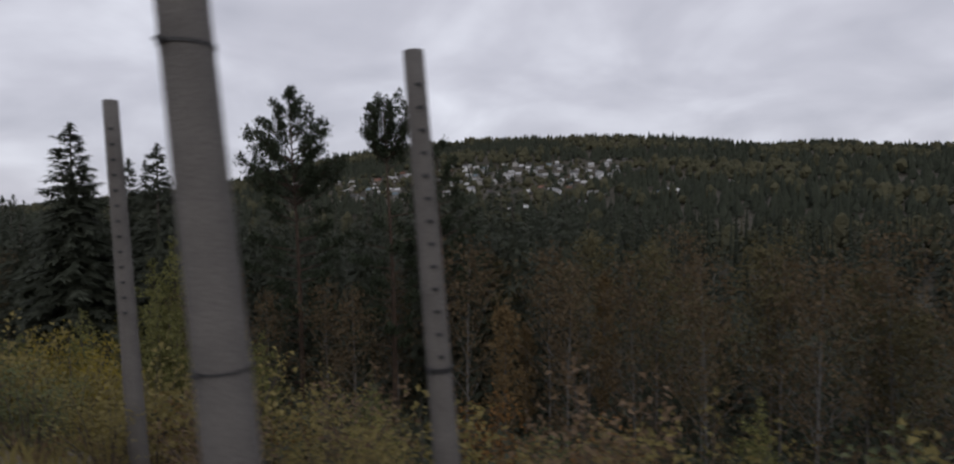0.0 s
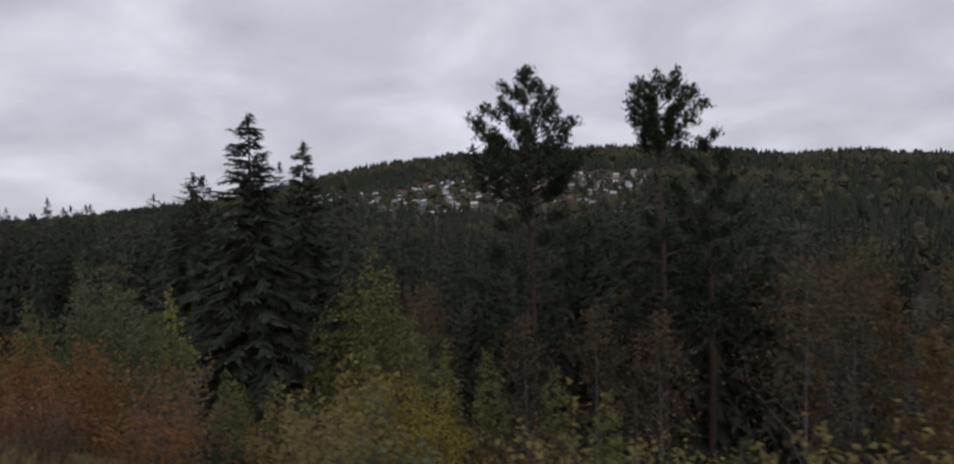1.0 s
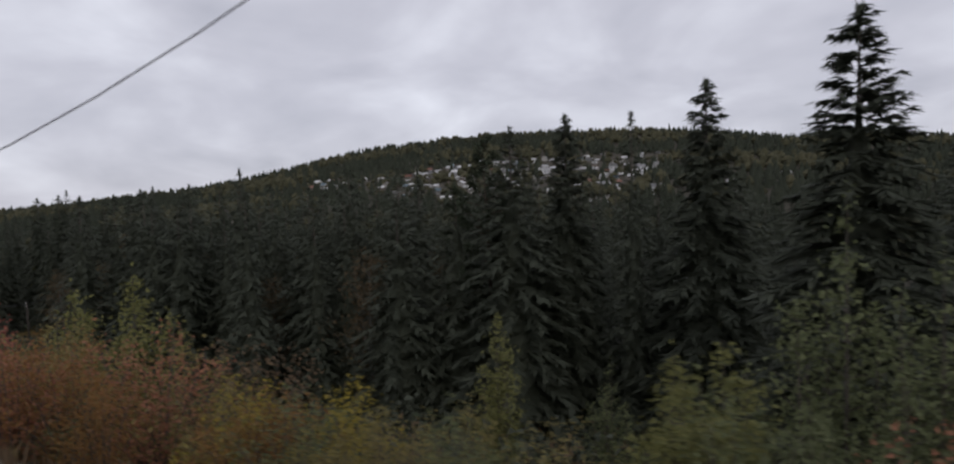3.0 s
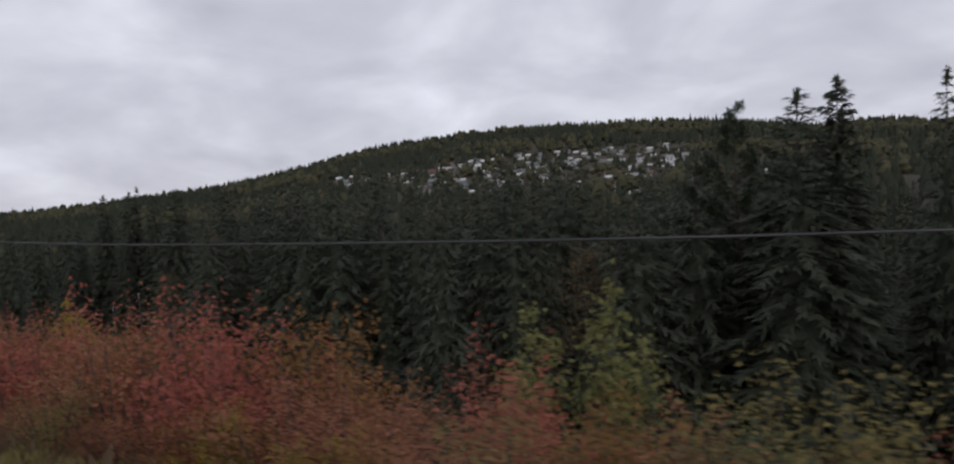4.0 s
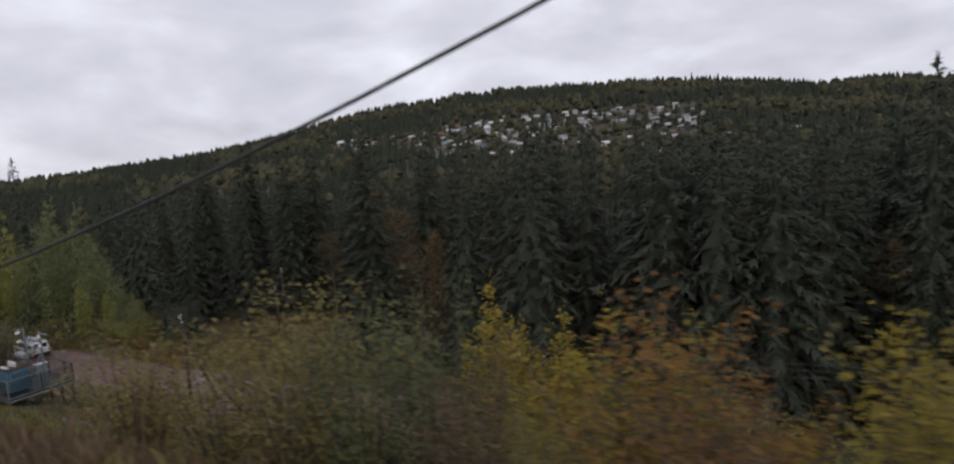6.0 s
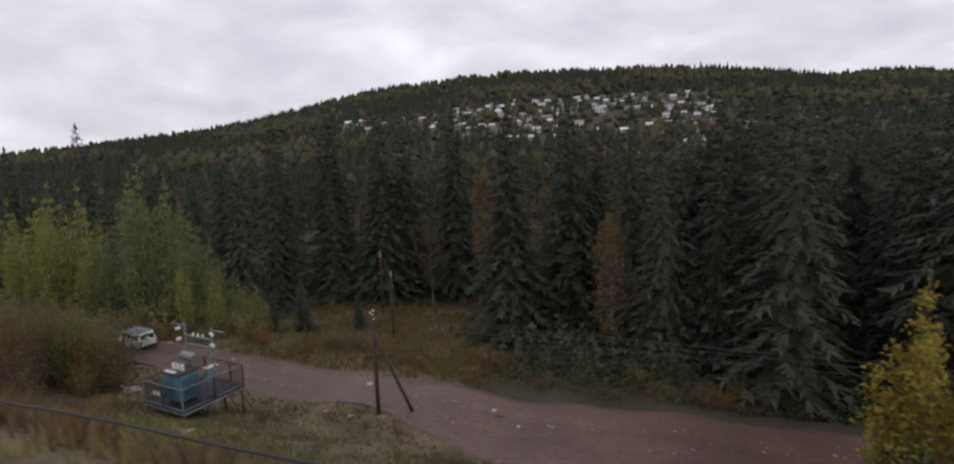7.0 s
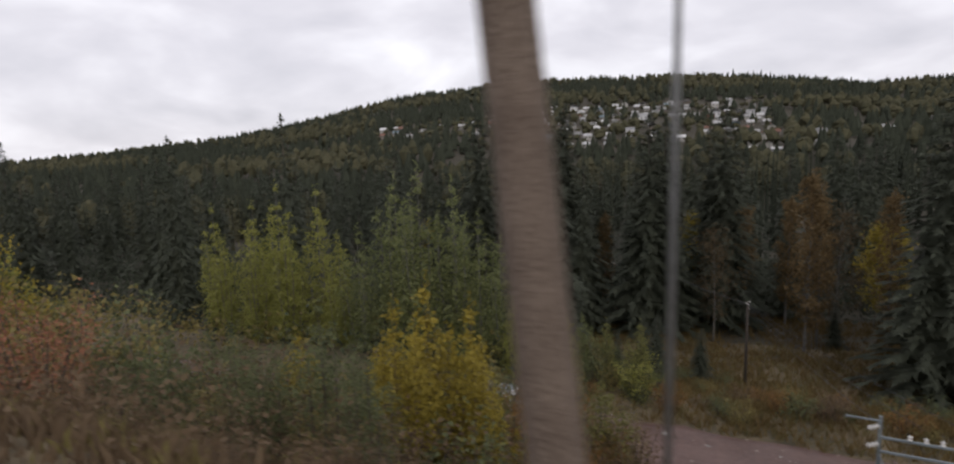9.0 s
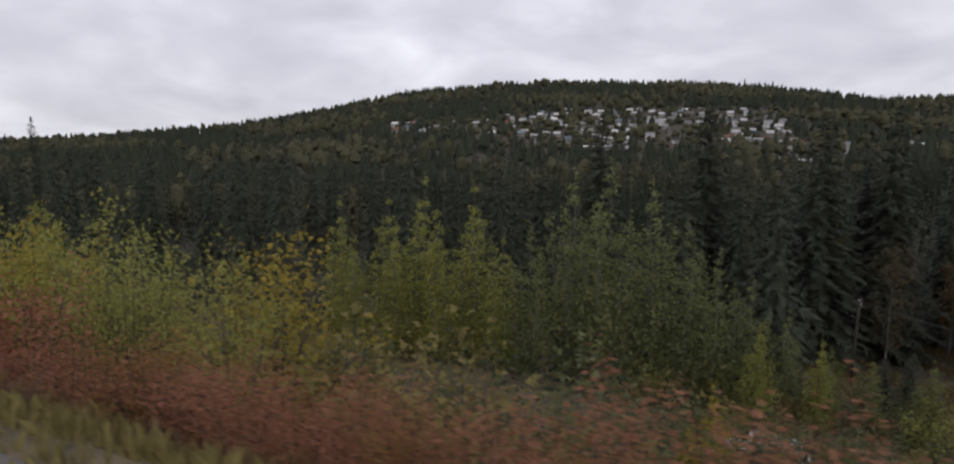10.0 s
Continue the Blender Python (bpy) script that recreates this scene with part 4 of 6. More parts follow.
strip(-216, -290, 6, 16, 8, ("rust", "olive", "aspengreen", "green"), (2.0, 3.8), (1.2, 1.5), kind=1)
strip(-164, -174, 5.6, 8, 6, ("brown", "brown", "olive"), None, (1.2, 1.6), tips=(-1.8, -1.1))

ASPEN_LABEL = "young aspen with yellowing green leaves on the slope"
aspen_kinds = [spires(planted(-42.6, 23.0), 5.9, 1.5, M["oliveaspen"], M["bark"], ASPEN_LABEL, 201, leaves=4200, size=0.15, leaders=4, group="young aspens"),
               spires(planted(-43.9, 20.7), 9.7, 1.7, M["aspen"], M["bark"], ASPEN_LABEL, 202, leaves=5200, size=0.19, leaders=5, group="young aspens"),
               spires(planted(-49.8, 21.0), 12.9, 3.2, M["green"], M["bark"], "young willow with dull green leaves on the slope", 203, leaves=7000, size=0.2, leaders=7, group="young aspens", name="willow_tree"),
               spires(planted(-39.4, 33.0), 9.7, 1.8, M["oliveaspen"], M["bark"], "young aspen with olive-yellow leaves below the bank", 204, leaves=5200, size=0.18, leaders=5, group="young aspens")]


def again(ob, x, y, turn, size, high=1.0):
    m = planted(x, y, turn, size, high)
    made = copy_thing(ob, m)
    made.matrix_basis = m
    return made


# kind, place and size of the young trees: below the pines
ASPENS_EAST = (
    (2, -46.3, 20.0, 0.86), (2, -48.1, 18.6, 0.78), (2, -43.4, 19.4, 0.72), (0, -53.4, 12.0, 0.85), (0, -54.2, 10.6, 0.72),
    (0, -74.6, 16.0, 1.3), (0, -76.6, 15.0, 1.1), (0, -32.8, 17, 0.83), (0, -47.3, 20, 0.88), (1, -62.1, 23, 0.86),
)
# along the middle of the bank
ASPENS_MIDDLE = (
    (1, -30.6, 20, 0.76), (1, -46.5, 22, 0.75), (0, -29.0, 18.6, 0.9), (1, -54.5, 20.5, 0.7), (2, -52.5, 22.5, 0.6), (0, -39.0, 20.5, 0.8),
    (1, -21.0, 23.0, 0.7), (0, -12.0, 21.5, 0.85), (2, -58.0, 27.0, 0.6), (0, -35.6, 21.5, 0.75), (1, 4.0, 27.0, 0.75),
)
# towards the clearing
ASPENS_WEST = (
    (2, -16.0, 27.0, 0.5), (2, -100.0, 24.0, 0.52), (2, -108.0, 25.0, 0.55), (2, -112.0, 28.0, 0.6), (2, -97.0, 20.0, 0.45), (0, -163.5, 45.0, 0.9),
    (1, -169.0, 45.5, 0.62), (0, -166.0, 46.5, 0.8), (1, -172.5, 45.0, 0.7),
)
# the broad aspen clump at the foot of the bank: place and height of the tip
aspen_kinds[3].matrix_world = planted(-39.4, 33.0, 10, (1.5 - height(-39.4, 33.0)) / 9.9)
for x, y, tip, turn in ((-37.6, 32.4, 0.2, 100), (-41.2, 32.0, -0.4, 190), (-38.6, 30.8, -1.8, 250), (-36.4, 31.4, -2.6, 320), (-42.4, 31.0, -3.4, 60), (-31.6, 25.4, -1.8, 40), (-30.2, 26.0, -3.0, 140), (-28.4, 27.0, -3.8, 220), (-24.6, 27.5, -4.6, 20)):
    again(aspen_kinds[3], x, y, turn, (tip - height(x, y)) / 9.9)
for k, x, y, s in ASPENS_EAST + ASPENS_MIDDLE + ASPENS_WEST:
    again(aspen_kinds[3 if k == 1 and x > -100 else k], x, y, PLANT.uniform(0, 360), s)

# tall aspens past the parked car
GROVE = [(-185.2, 50.5, -0.3, 0), (-182.4, 49.6, 0.6, 0), (-179.6, 50.4, -0.6, 0), (-177.0, 49.6, -3.4, 0), (-174.8, 48.8, -5.4, 0), (-172.6, 49.0, -7.2, 0), (-170.4, 48.4, -9.0, 0), (-168.0, 47.6, -10.8, 0), (-188.2, 48.8, -4.6, 0),
         (-206.0, 50.0, -3.1, 1), (-201.3, 50.4, -2.7, 1), (-197.5, 49.6, -0.8, 1), (-193.4, 50.2, -1.3, 1), (-190.4, 49.0, -5.4, 1), (-203.6, 48.6, -6.2, 1), (-195.6, 48.0, -4.4, 1), (-199.4, 48.2, -4.8, 1)]
big = [spires(planted(0, 0), 17.0, 3.1, M["dullaspen"], M["birchbark"], "tall aspen with dull green leaves beside the road", 210, leaves=6200, size=0.265, leaders=6, group="tall aspens"),
       spires(planted(0, 0), 17.0, 3.0, M["aspen"], M["birchbark"], "tall aspen with bright yellow-green leaves beside the road", 211, leaves=6200, size=0.265, leaders=6, group="tall aspens")]
for i, (x, y, tip, k) in enumerate(GROVE):
    grown = (tip - height(x, y) + 0.1) / 17.0
    m = planted(x, y, i * 77.0, grown) @ Matrix.Diagonal((1.15 if grown < 0.75 else 1.0, 1.15 if grown < 0.75 else 1.0, 1, 1))
    if i in (0, 9):
        big[k].matrix_world = m
    else:
        ob = copy_thing(big[k], m)
        ob.matrix_basis = m

# leafy row on the western bank and the yellow young tree by the road
yellow_tree = spires(planted(-168.0, 21.4), -2.7 - height(-168.0, 21.4), 1.6, M["yellow"], M["bark"], "young aspen with golden yellow leaves", 230, leaves=7500, size=0.17, leaders=5, group="young aspens")
again(yellow_tree, -166.2, 21.6, 80, 0.72)
again(yellow_tree, -165.2, 23.4, 150, 0.62)
again(yellow_tree, -169.8, 23.6, 200, 0.8)
again(yellow_tree, -166.9, 22.4, 30, 0.98)
again(yellow_tree, -168.4, 20.0, 100, 0.86)
put_bush("orange", -164.2, 23.0, 6.0, 0, 0.6)
put_bush("brown", -163.7, 25.0, 5.2, 50, 0.7)
put_bush("orange", -165.4, 24.6, 6.0, 50, 0.6)
put_bush("brown", -167.0, 26.0, 5.6, 120, 0.7)
put_bush("olive", -168.6, 26.8, 6.0, 70, 0.7)
again(yellow_tree, -176.0, 25.0, 140, 0.8)
for x, y, tip in ((-163.7, 28.8, -8.2), (-164.9, 28.3, -8.6), (-165.6, 29.6, -8.6), (-166.5, 29.9, -8.8), (-168.9, 29.9, -8.8), (-171.2, 30.2, -9.0)):
    again(aspen_kinds[0], x, y, x * 40 % 360, (tip - height(x, y)) / 5.9)
# dull willows half way down the western bank
for i, (x, y, tip) in enumerate(((-167.2, 16.6, -2.7), (-168.9, 17.2, -2.0), (-170.5, 16.8, -2.8), (-172.2, 17.6, -3.2), (-174.2, 17.2, -3.5), (-176.4, 18.0, -3.9), (-178.8, 18.0, -4.1))):
    again(aspen_kinds[2], x, y, i * 83.0, (tip - height(x, y)) / 12.9)
for i, (x, y, tip) in enumerate(((-173.4, 31.4, -8.6), (-175.4, 31.0, -8.2), (-177.4, 31.8, -8.8), (-179.6, 31.0, -8.0), (-182.0, 31.6, -8.4), (-184.6, 30.4, -7.6), (-187.6, 31.0, -7.8), (-190.6, 30.0, -7.0))):
    again(aspen_kinds[2], x, y, i * 71.0, (tip - height(x, y)) / 12.9)
for x, y, tip, turn in ((-117.3, 28.0, -3.9, 0), (-115.6, 27.2, -5.6, 120), (-113.4, 26.4, -4.8, 240), (-116.0, 25.6, -6.4, 60)):
    again(yellow_tree, x, y, turn, (tip - height(x, y)) / (-2.7 - height(-168.0, 21.4)))
for i, (x, y, tip) in enumerate(((-205.6, 27.0, -2.0), (-214.1, 30.0, -2.2), (-192.9, 24.0, -2.7), (-199.5, 25.0, -2.5), (-209.5, 27.5, -2.2), (-222.0, 31.0, -2.0), (-187.0, 22.5, -3.6), (-196.0, 23.5, -2.9), (-218.0, 28.0, -2.4), (-183.0, 22.0, -4.6), (-202.4, 24.6, -3.0))):
    again(aspen_kinds[1 if i % 3 else 2], x, y, i * 67.0, (tip - height(x, y)) / (9.7 if i % 3 else 12.9))

join_far_shrubs()

# birches: orange, and half bare brown ones
birch = broadleaf("birch_tree", planted(-132.2, 53.3), 14.5, 1.5, M["birchleaf"], M["birchbark"], "slender birch with orange leaves among the spruces", "tree", 220, leaves=3200, size=0.24, low=0.12, limbs=26, upright=1.5, group="birches")
bare = broadleaf("birch_tree", planted(1.6, 34.0), 14.5, 3.0, M["birchbrown"], M["birchbark"], "half bare brown birch with a pale trunk", "tree", 221, leaves=1900, size=0.24, low=0.18, limbs=26, upright=1.0, group="birches")
gold = broadleaf("birch_tree", planted(-198.2, 84.0), 12.5, 2.4, M["yellow"], M["birchbark"], "birch with bright yellow leaves", "tree", 222, leaves=2400, size=0.32, low=0.15, limbs=24, upright=1.2, group="birches")
dull = broadleaf("birch_tree", planted(11.0, 44.0), 15.0, 3.0, M["dullbirch"], M["birchbark"], "round-crowned birch with dull olive-brown leaves", "tree", 223, leaves=3000, size=0.22, low=0.30, limbs=26, upright=0.9, group="birches", clump=0.13)
for i, (x, y, tip) in enumerate(((5.4, 45.0, 0.6), (-2.6, 47.0, 0.2), (17.0, 42.5, 0.4), (23.0, 45.0, 1.2), (-8.4, 48.5, 0.8), (30.0, 47.0, 1.2), (-14.6, 45.5, -1.0), (1.0, 41.5, -3.0), (12.6, 40.5, -3.2))):
    again(dull, x, y, i * 61.0, (tip - height(x, y)) / 15.0)
# birches by the eastern bank
BIRCHES_EAST = (
    (bare, 7.3, 36, 1.05), (bare, -13.2, 34, 1.08), (bare, -6.4, 34, 1.0), (bare, -2.8, 37, 1.05), (bare, 14, 35, 1.0), (bare, 21, 38, 1.1),
    (birch, -12.1, 42.7, 0.72), (bare, -23, 41, 1.0), (bare, -34, 31, 0.9), (bare, -10, 42, 1.15), (bare, 6, 44, 1.1), (bare, -39, 38, 0.95), (bare, -27.5, 31.0, 0.78), (bare, -24.0, 33.0, 0.85), (bare, -20.0, 31.0, 0.8), (bare, -81.3, 42.5, 1.1),
)
# birches among the spruces
BIRCHES_ROAD = (
    (birch, -9.0, 30.0, 0.8), (birch, -120, 62, 1.0), (birch, -138.0, 70, 1.1), (birch, -142.0, 72, 1.15), (bare, -146, 74, 1.0),
    (birch, -150, 80, 1.1), (bare, -122, 49, 0.95), (bare, -131, 47.5, 0.8), (birch, -165, 78, 0.95), (birch, -171, 80, 1.0), (birch, -149.5, 70, 1.34), (birch, -148.0, 72.5, 1.15),
)
# birches round the clearing
BIRCHES_CLEARING = (
    (bare, -158, 72, 0.9), (bare, -96, 47, 0.9), (birch, -112, 70, 1.0), (birch, -104, 78, 1.0), (bare, -84, 60, 1.0), (gold, -140, 84, 1.0),
    (birch, -134, 78, 1.05), (gold, -160, 86, 1.1), (bare, -128, 66, 1.0), (birch, -178, 88, 1.0), (bare, 12, 42, 1.2), (bare, 18, 47, 1.2),
)
# birches further back
BIRCHES_FAR = (
    (birch, -7, 48, 1.0), (bare, -1, 50, 1.2), (bare, -17, 46, 1.1), (bare, -147.6, 83, 0.62), (bare, -144.6, 85, 0.55), (bare, -141, 86, 0.6),
    (birch, -155.5, 92, 1.0), (birch, -153.0, 95, 1.05), (gold, -136.5, 90, 1.0),
)
for ob, x, y, s in BIRCHES_EAST + BIRCHES_ROAD + BIRCHES_CLEARING + BIRCHES_FAR:
    again(ob, x, y, PLANT.uniform(0, 360), s)


# ---- grass and weeds, too many to count ----
def tufts(name, n, x0, x1, d0, d1, material, label, tall, seed, blades=5):
    r = np.random.RandomState(seed)
    x = r.uniform(x0, x1, n)
    y = track_y(x) + r.uniform(d0, d1, n)
    keep = (off_road(x, y) > 0.15) | (x > -100)
    patch = bump_noise(x, y, 0.35, seed) + bump_noise(x, y, 0.11, seed + 2.0) + r.normal(0, 0.5, n) > -0.5
    x, y = x[keep & patch].repeat(blades), y[keep & patch].repeat(blades)
    m = len(x)
    z = land(x, y)
    a, h = r.uniform(0, 6.28, m), r.uniform(0.35, 1.0, m) * tall
    ox, oy = r.normal(0, 0.16, (2, m))
    lx, ly = r.normal(0, 0.3, (2, m)) * h
    w = (0.018 + 0.02 * r.rand(m)) * (0.6 + tall)
    c, s = np.cos(a) * w, np.sin(a) * w
    bx, by = x + ox, y + oy
    q = np.stack([np.stack([bx - c, by - s, z - 0.05], 1), np.stack([bx + c, by + s, z - 0.05], 1),
                  np.stack([bx + lx * 0.4 + c * 0.6, by + ly * 0.4 + s * 0.6, z + h * 0.6], 1), np.stack([bx + lx, by + ly, z + h], 1)], 1).reshape(-1, 3)
    f = [t for i in range(0, 4 * m, 4) for t in ((i, i + 1, i + 2), (i, i + 2, i + 3))]
    return tagged(cloud(name, q.tolist(), f, material), label, "grass", kind="stuff")


tufts("shoulder_grass", 6500, -232, 24, 2.9, 6.0, M["olive"], "dry olive grass on the railway shoulder", 0.30, 41)
tufts("shoulder_weeds", 3600, -172, -114, 2.3, 5.2, M["brown"], "brown weeds growing on the railway shoulder", 0.4, 43, blades=5)
tufts("shoulder_weeds", 1700, -204, -172, 2.3, 5.2, M["olive"], "olive weeds growing on the railway shoulder", 0.34, 44, blades=5)
tufts("slope_grass", 7500, -172, -104, 5, 30, M["grass"], "dry yellow and green grass on the open slope", 0.35, 31)
tufts("slope_weeds", 4000, -176, -112, 5, 29, M["brown"], "brown withered weeds on the open slope", 0.5, 32)
tufts("green_weeds", 4500, -170, -118, 7, 30, M["green"], "low green weeds on the open slope", 0.3, 33)
tufts("bank_grass", 5500, -104, 24, 4.5, 20, M["olive"], "dry olive grass along the railway bank", 0.4, 34)
tufts("bank_weeds", 6000, -118, 24, 4.3, 14, M["brown"], "brown withered weeds along the railway bank", 0.55, 38)
tufts("west_weeds", 4500, -230, -166, 4.3, 16, M["brown"], "brown weeds along the railway bank", 0.45, 35)
tufts("clearing_grass", 11000, -176, -138, 32.0, 80, M["meadow"], "tall warm brown grass in the clearing", 0.75, 37, blades=4)
tufts("meadow_grass", 5200, -182, -141, 32.5, 66, M["grass"], "tall dry grass in the clearing past the road", 0.6, 36, blades=4)
tufts("fresh_weeds", 6000, -152, -110, 4.6, 19, M["aspen"], "fresh yellow-green weeds on the open slope", 0.32, 39, blades=5)


def thicket(name, n, x0, x1, y0, y1, material, label, tall, seed, leaves=26, size=0.5):
    """Undergrowth: low leafy clumps below the trees."""
    r = np.random.RandomState(seed)
    v, f = [], []
    for _ in range(n):
        x, y = r.uniform(x0, x1), r.uniform(y0, y1)
        if -172 < x < -139 and 38 < y < 84 or x < -97 and float(off_road(x, y)) < 1.2:
            continue
        h = tall * r.uniform(0.5, 1.2)
        leaf_quads(v, f, (x, y, height(x, y) + h * 0.45), h * 0.42, leaves, size, 0.8)
    return tagged(cloud(name, v, f, material), label, "undergrowth", kind="stuff")


thicket("bank_foot_undergrowth", 1000, -97, 34, 19, 50, M["spruce"], "dark undergrowth of young spruces at the foot of the bank", 2.6, 56, leaves=90, size=0.42)
thicket("forest_floor", 900, -112, 34, 46, 122, M["spruce"], "young spruces crowding the forest floor", 5.0, 57, leaves=40, size=0.8)
thicket("verge_weeds", 900, -141, -106, 38.4, 45, M["brown"], "withered brown weeds along the far verge of the dirt road", 0.55, 63, leaves=34, size=0.13)
thicket("verge_grass", 380, -141, -106, 38.6, 46, M["green"], "low green weeds along the far verge of the dirt road", 0.6, 64, leaves=34, size=0.14)
thicket("road_edge_undergrowth", 60, -140, -108, 40.5, 45, M["pine"], "young spruces and dark shrubs along the road", 1.6, 61, leaves=90, size=0.3)
thicket("forest_floor", 420, -139, -108, 44, 110, M["spruce"], "young spruces crowding the forest floor", 3.6, 58, leaves=40, size=0.6)
thicket("clearing_edge_undergrowth", 420, -190, -136, 84, 124, M["spruce"], "young spruces along the edge of the clearing", 4.0, 59, leaves=40, size=0.6)
thicket("west_forest_floor", 420, -330, -186, 58, 125, M["spruce"], "young spruces crowding the western forest floor", 4.0, 60, leaves=40, size=0.6)
thicket("east_undergrowth", 420, -112, 34, 24, 62, M["brown"], "brown undergrowth below the trees", 2.4, 51)
thicket("dark_undergrowth", 420, -112, 34, 30, 75, M["pine"], "dark green undergrowth of young conifers", 3.0, 52)
thicket("forest_undergrowth", 420, -300, -112, 40, 90, M["pine"], "dark green undergrowth of young conifers", 3.0, 53)
thicket("west_undergrowth", 420, -260, -173, 20, 60, M["olive"], "olive undergrowth on the western slope", 2.6, 54)
thicket("slope_undergrowth", 130, -176, -164, 10, 26, M["brown"], "tangled brown undergrowth on the slope", 1.4, 55, leaves=120, size=0.10)


# ---- masts along the railway ----
def cyl(name, p, q, r, material, parent, sides=10, label=""):
    return tube(name, [p, q], r, material, parent, sides, label=label)


def insulator(parent, p, material, n=3, r=0.06, gap=0.07, name="insulator", axis=(0, 0, 1)):
    bm = bmesh.new()
    prof = []
    for i in range(n):
        prof += [(r * 0.4, i * gap), (r, i * gap + gap * 0.3), (r * 0.85, i * gap + gap * 0.55), (r * 0.4, i * gap + gap * 0.7)]
    prof.append((r * 0.3, n * gap))
    lathe(bm, prof, 10)
    ob = part(name, bm, material, parent)
    ob.matrix_basis = Matrix.Translation(p) @ Vector((0, 0, 1)).rotation_difference(Vector(axis)).to_matrix().to_4x4()
    return ob


def mast(x, y, low, top, lean, r_low, r_top, material, label, name="railway_mast", hollow=False, at_z=1.5):
    """A tapered mast; lean: metres along the line for each metre of height. Its axis passes x at the height at_z."""
    foot_z = min(low, height(x, y) - 0.4)
    z0 = height(x, y)
    m = thing(name, pose(x + lean * (at_z - z0), y, z0), label, "mast", "masts along the railway")
    v, f = [], []
    pts = [Vector((-lean * (z - z0), 0, z - z0)) for z in np.linspace(foot_z, top, 9)]
    radii = list(np.linspace(r_low, r_top, 9))
    if hollow:
        pts.append(pts[-1] + Vector((0, 0, 0.001)))
        radii.append(r_top * 0.72)
        pts.append(pts[-1] - Vector((0, 0, 0.35)))
        radii.append(r_top * 0.70)
    tube_arrays(pts, radii, 20, v, f)
    shaft = cloud("shaft", v, f, material, m)
    for p in shaft.data.polygons:
        p.use_smooth = len(p.vertices) == 4
    return m, lambda z: Vector((-lean * (z - z0), 0, z - z0)), lambda z: r_low + (r_top - r_low) * (z - foot_z) / (top - foot_z)


def strap(m, at, rad, z, material, wide=0.05, label="steel strap round the mast"):
    """A band with its bolt lug round a mast."""
    bm = bmesh.new()
    r = rad(z)
    c = at(z)
    lathe(bm, [(r + 0.002, -wide / 2), (r + 0.014, -wide / 2), (r + 0.014, wide / 2), (r + 0.002, wide / 2)], 20, c)
    box(bm, c.x - 0.03, c.y - r - 0.07, c.z - wide / 2, c.x + 0.03, c.y - r - 0.005, c.z + wide / 2)
    return part("strap", bm, material, m, label)


CONCRETE = "grey weathered concrete mast standing beside the track"
mA, atA, rA = mast(-0.9, 3.30, -1, 9.0, 0.097, 0.235, 0.175, M["concrete"], CONCRETE, at_z=2.8)
strap(mA, atA, rA, 4.30, M["darksteel"], 0.03)
strap(mA, atA, rA, 1.72, M["darksteel"], 0.02)
mB, atB, rB = mast(-1.52, 8.09, -3, 5.46, 0.070, 0.225, 0.165, M["concrete"], "short concrete post with a row of step holes", "concrete_post", True, at_z=2.2)
strap(mB, atB, rB, 0.35, M["darksteel"], 0.09)
mC, atC, rC = mast(-10.31, 8.92, -3, 5.58, 0.050, 0.225, 0.165, M["concrete"], "short concrete post with a row of step holes", "concrete_post", True, at_z=2.2)
mD, atD, rD = mast(-29.5, 2.93, -1, 9.0, 0.040, 0.205, 0.180, M["agedwood"], "brown weathered wooden mast beside the track", at_z=2.6)
strap(mD, atD, rD, 2.02, M["rusty"], 0.05)
mF, atF, rF = mast(-49.37, 3.68, -1, 9.0, 0.110, 0.245, 0.180, M["concrete"], "grey concrete mast with a faded yellow mark", at_z=2.4)
bm = bmesh.new()
c = atF(1.98)
box(bm, c.x - rF(1.98) * 0.86 - 0.03, c.y - rF(1.98) * 0.62, c.z - 0.022, c.x - rF(1.98) * 0.40, c.y - rF(1.98) * 0.40, c.z + 0.022, 0.006)
part("mark", bm, M["yellowmark"], mF, "faded yellow painted mark")
mG, atG, rG = mast(-102.42, 5.07, -3, 8.2, 0.040, 0.205, 0.150, M["concrete"], CONCRETE, at_z=1.5)
mH, atH, rH = mast(-157.70, 8.62, -4, 8.0, 0.020, 0.205, 0.155, M["concrete"], "concrete mast with a painted blue foot and a small sign", at_z=0.6)
mI, atI, rI = mast(-161.06, 9.04, -4, 7.6, 0.095, 0.21, 0.155, M["oldwood"], "brown wooden mast with a painted blue foot", at_z=0.6)
# dark blocks stand in for the shade inside the posts' step holes
for m, at, rad in ((mB, atB, rB), (mC, atC, rC)):
    for i in range(13):
        z = 4.9 - i * 0.36
        bm = bmesh.new()
        c, r = at(z), rad(z)
        box(bm, c.x + r * 0.62 - 0.05, c.y - r * 0.78 - 0.02, c.z - 0.03, c.x + r * 0.62 + 0.05, c.y - r * 0.78 + 0.05, c.z + 0.03, 0.008)
        part("step_iron", bm, M["darksteel"], m, "dark block standing in for a shaded step hole" if i == 0 else "")
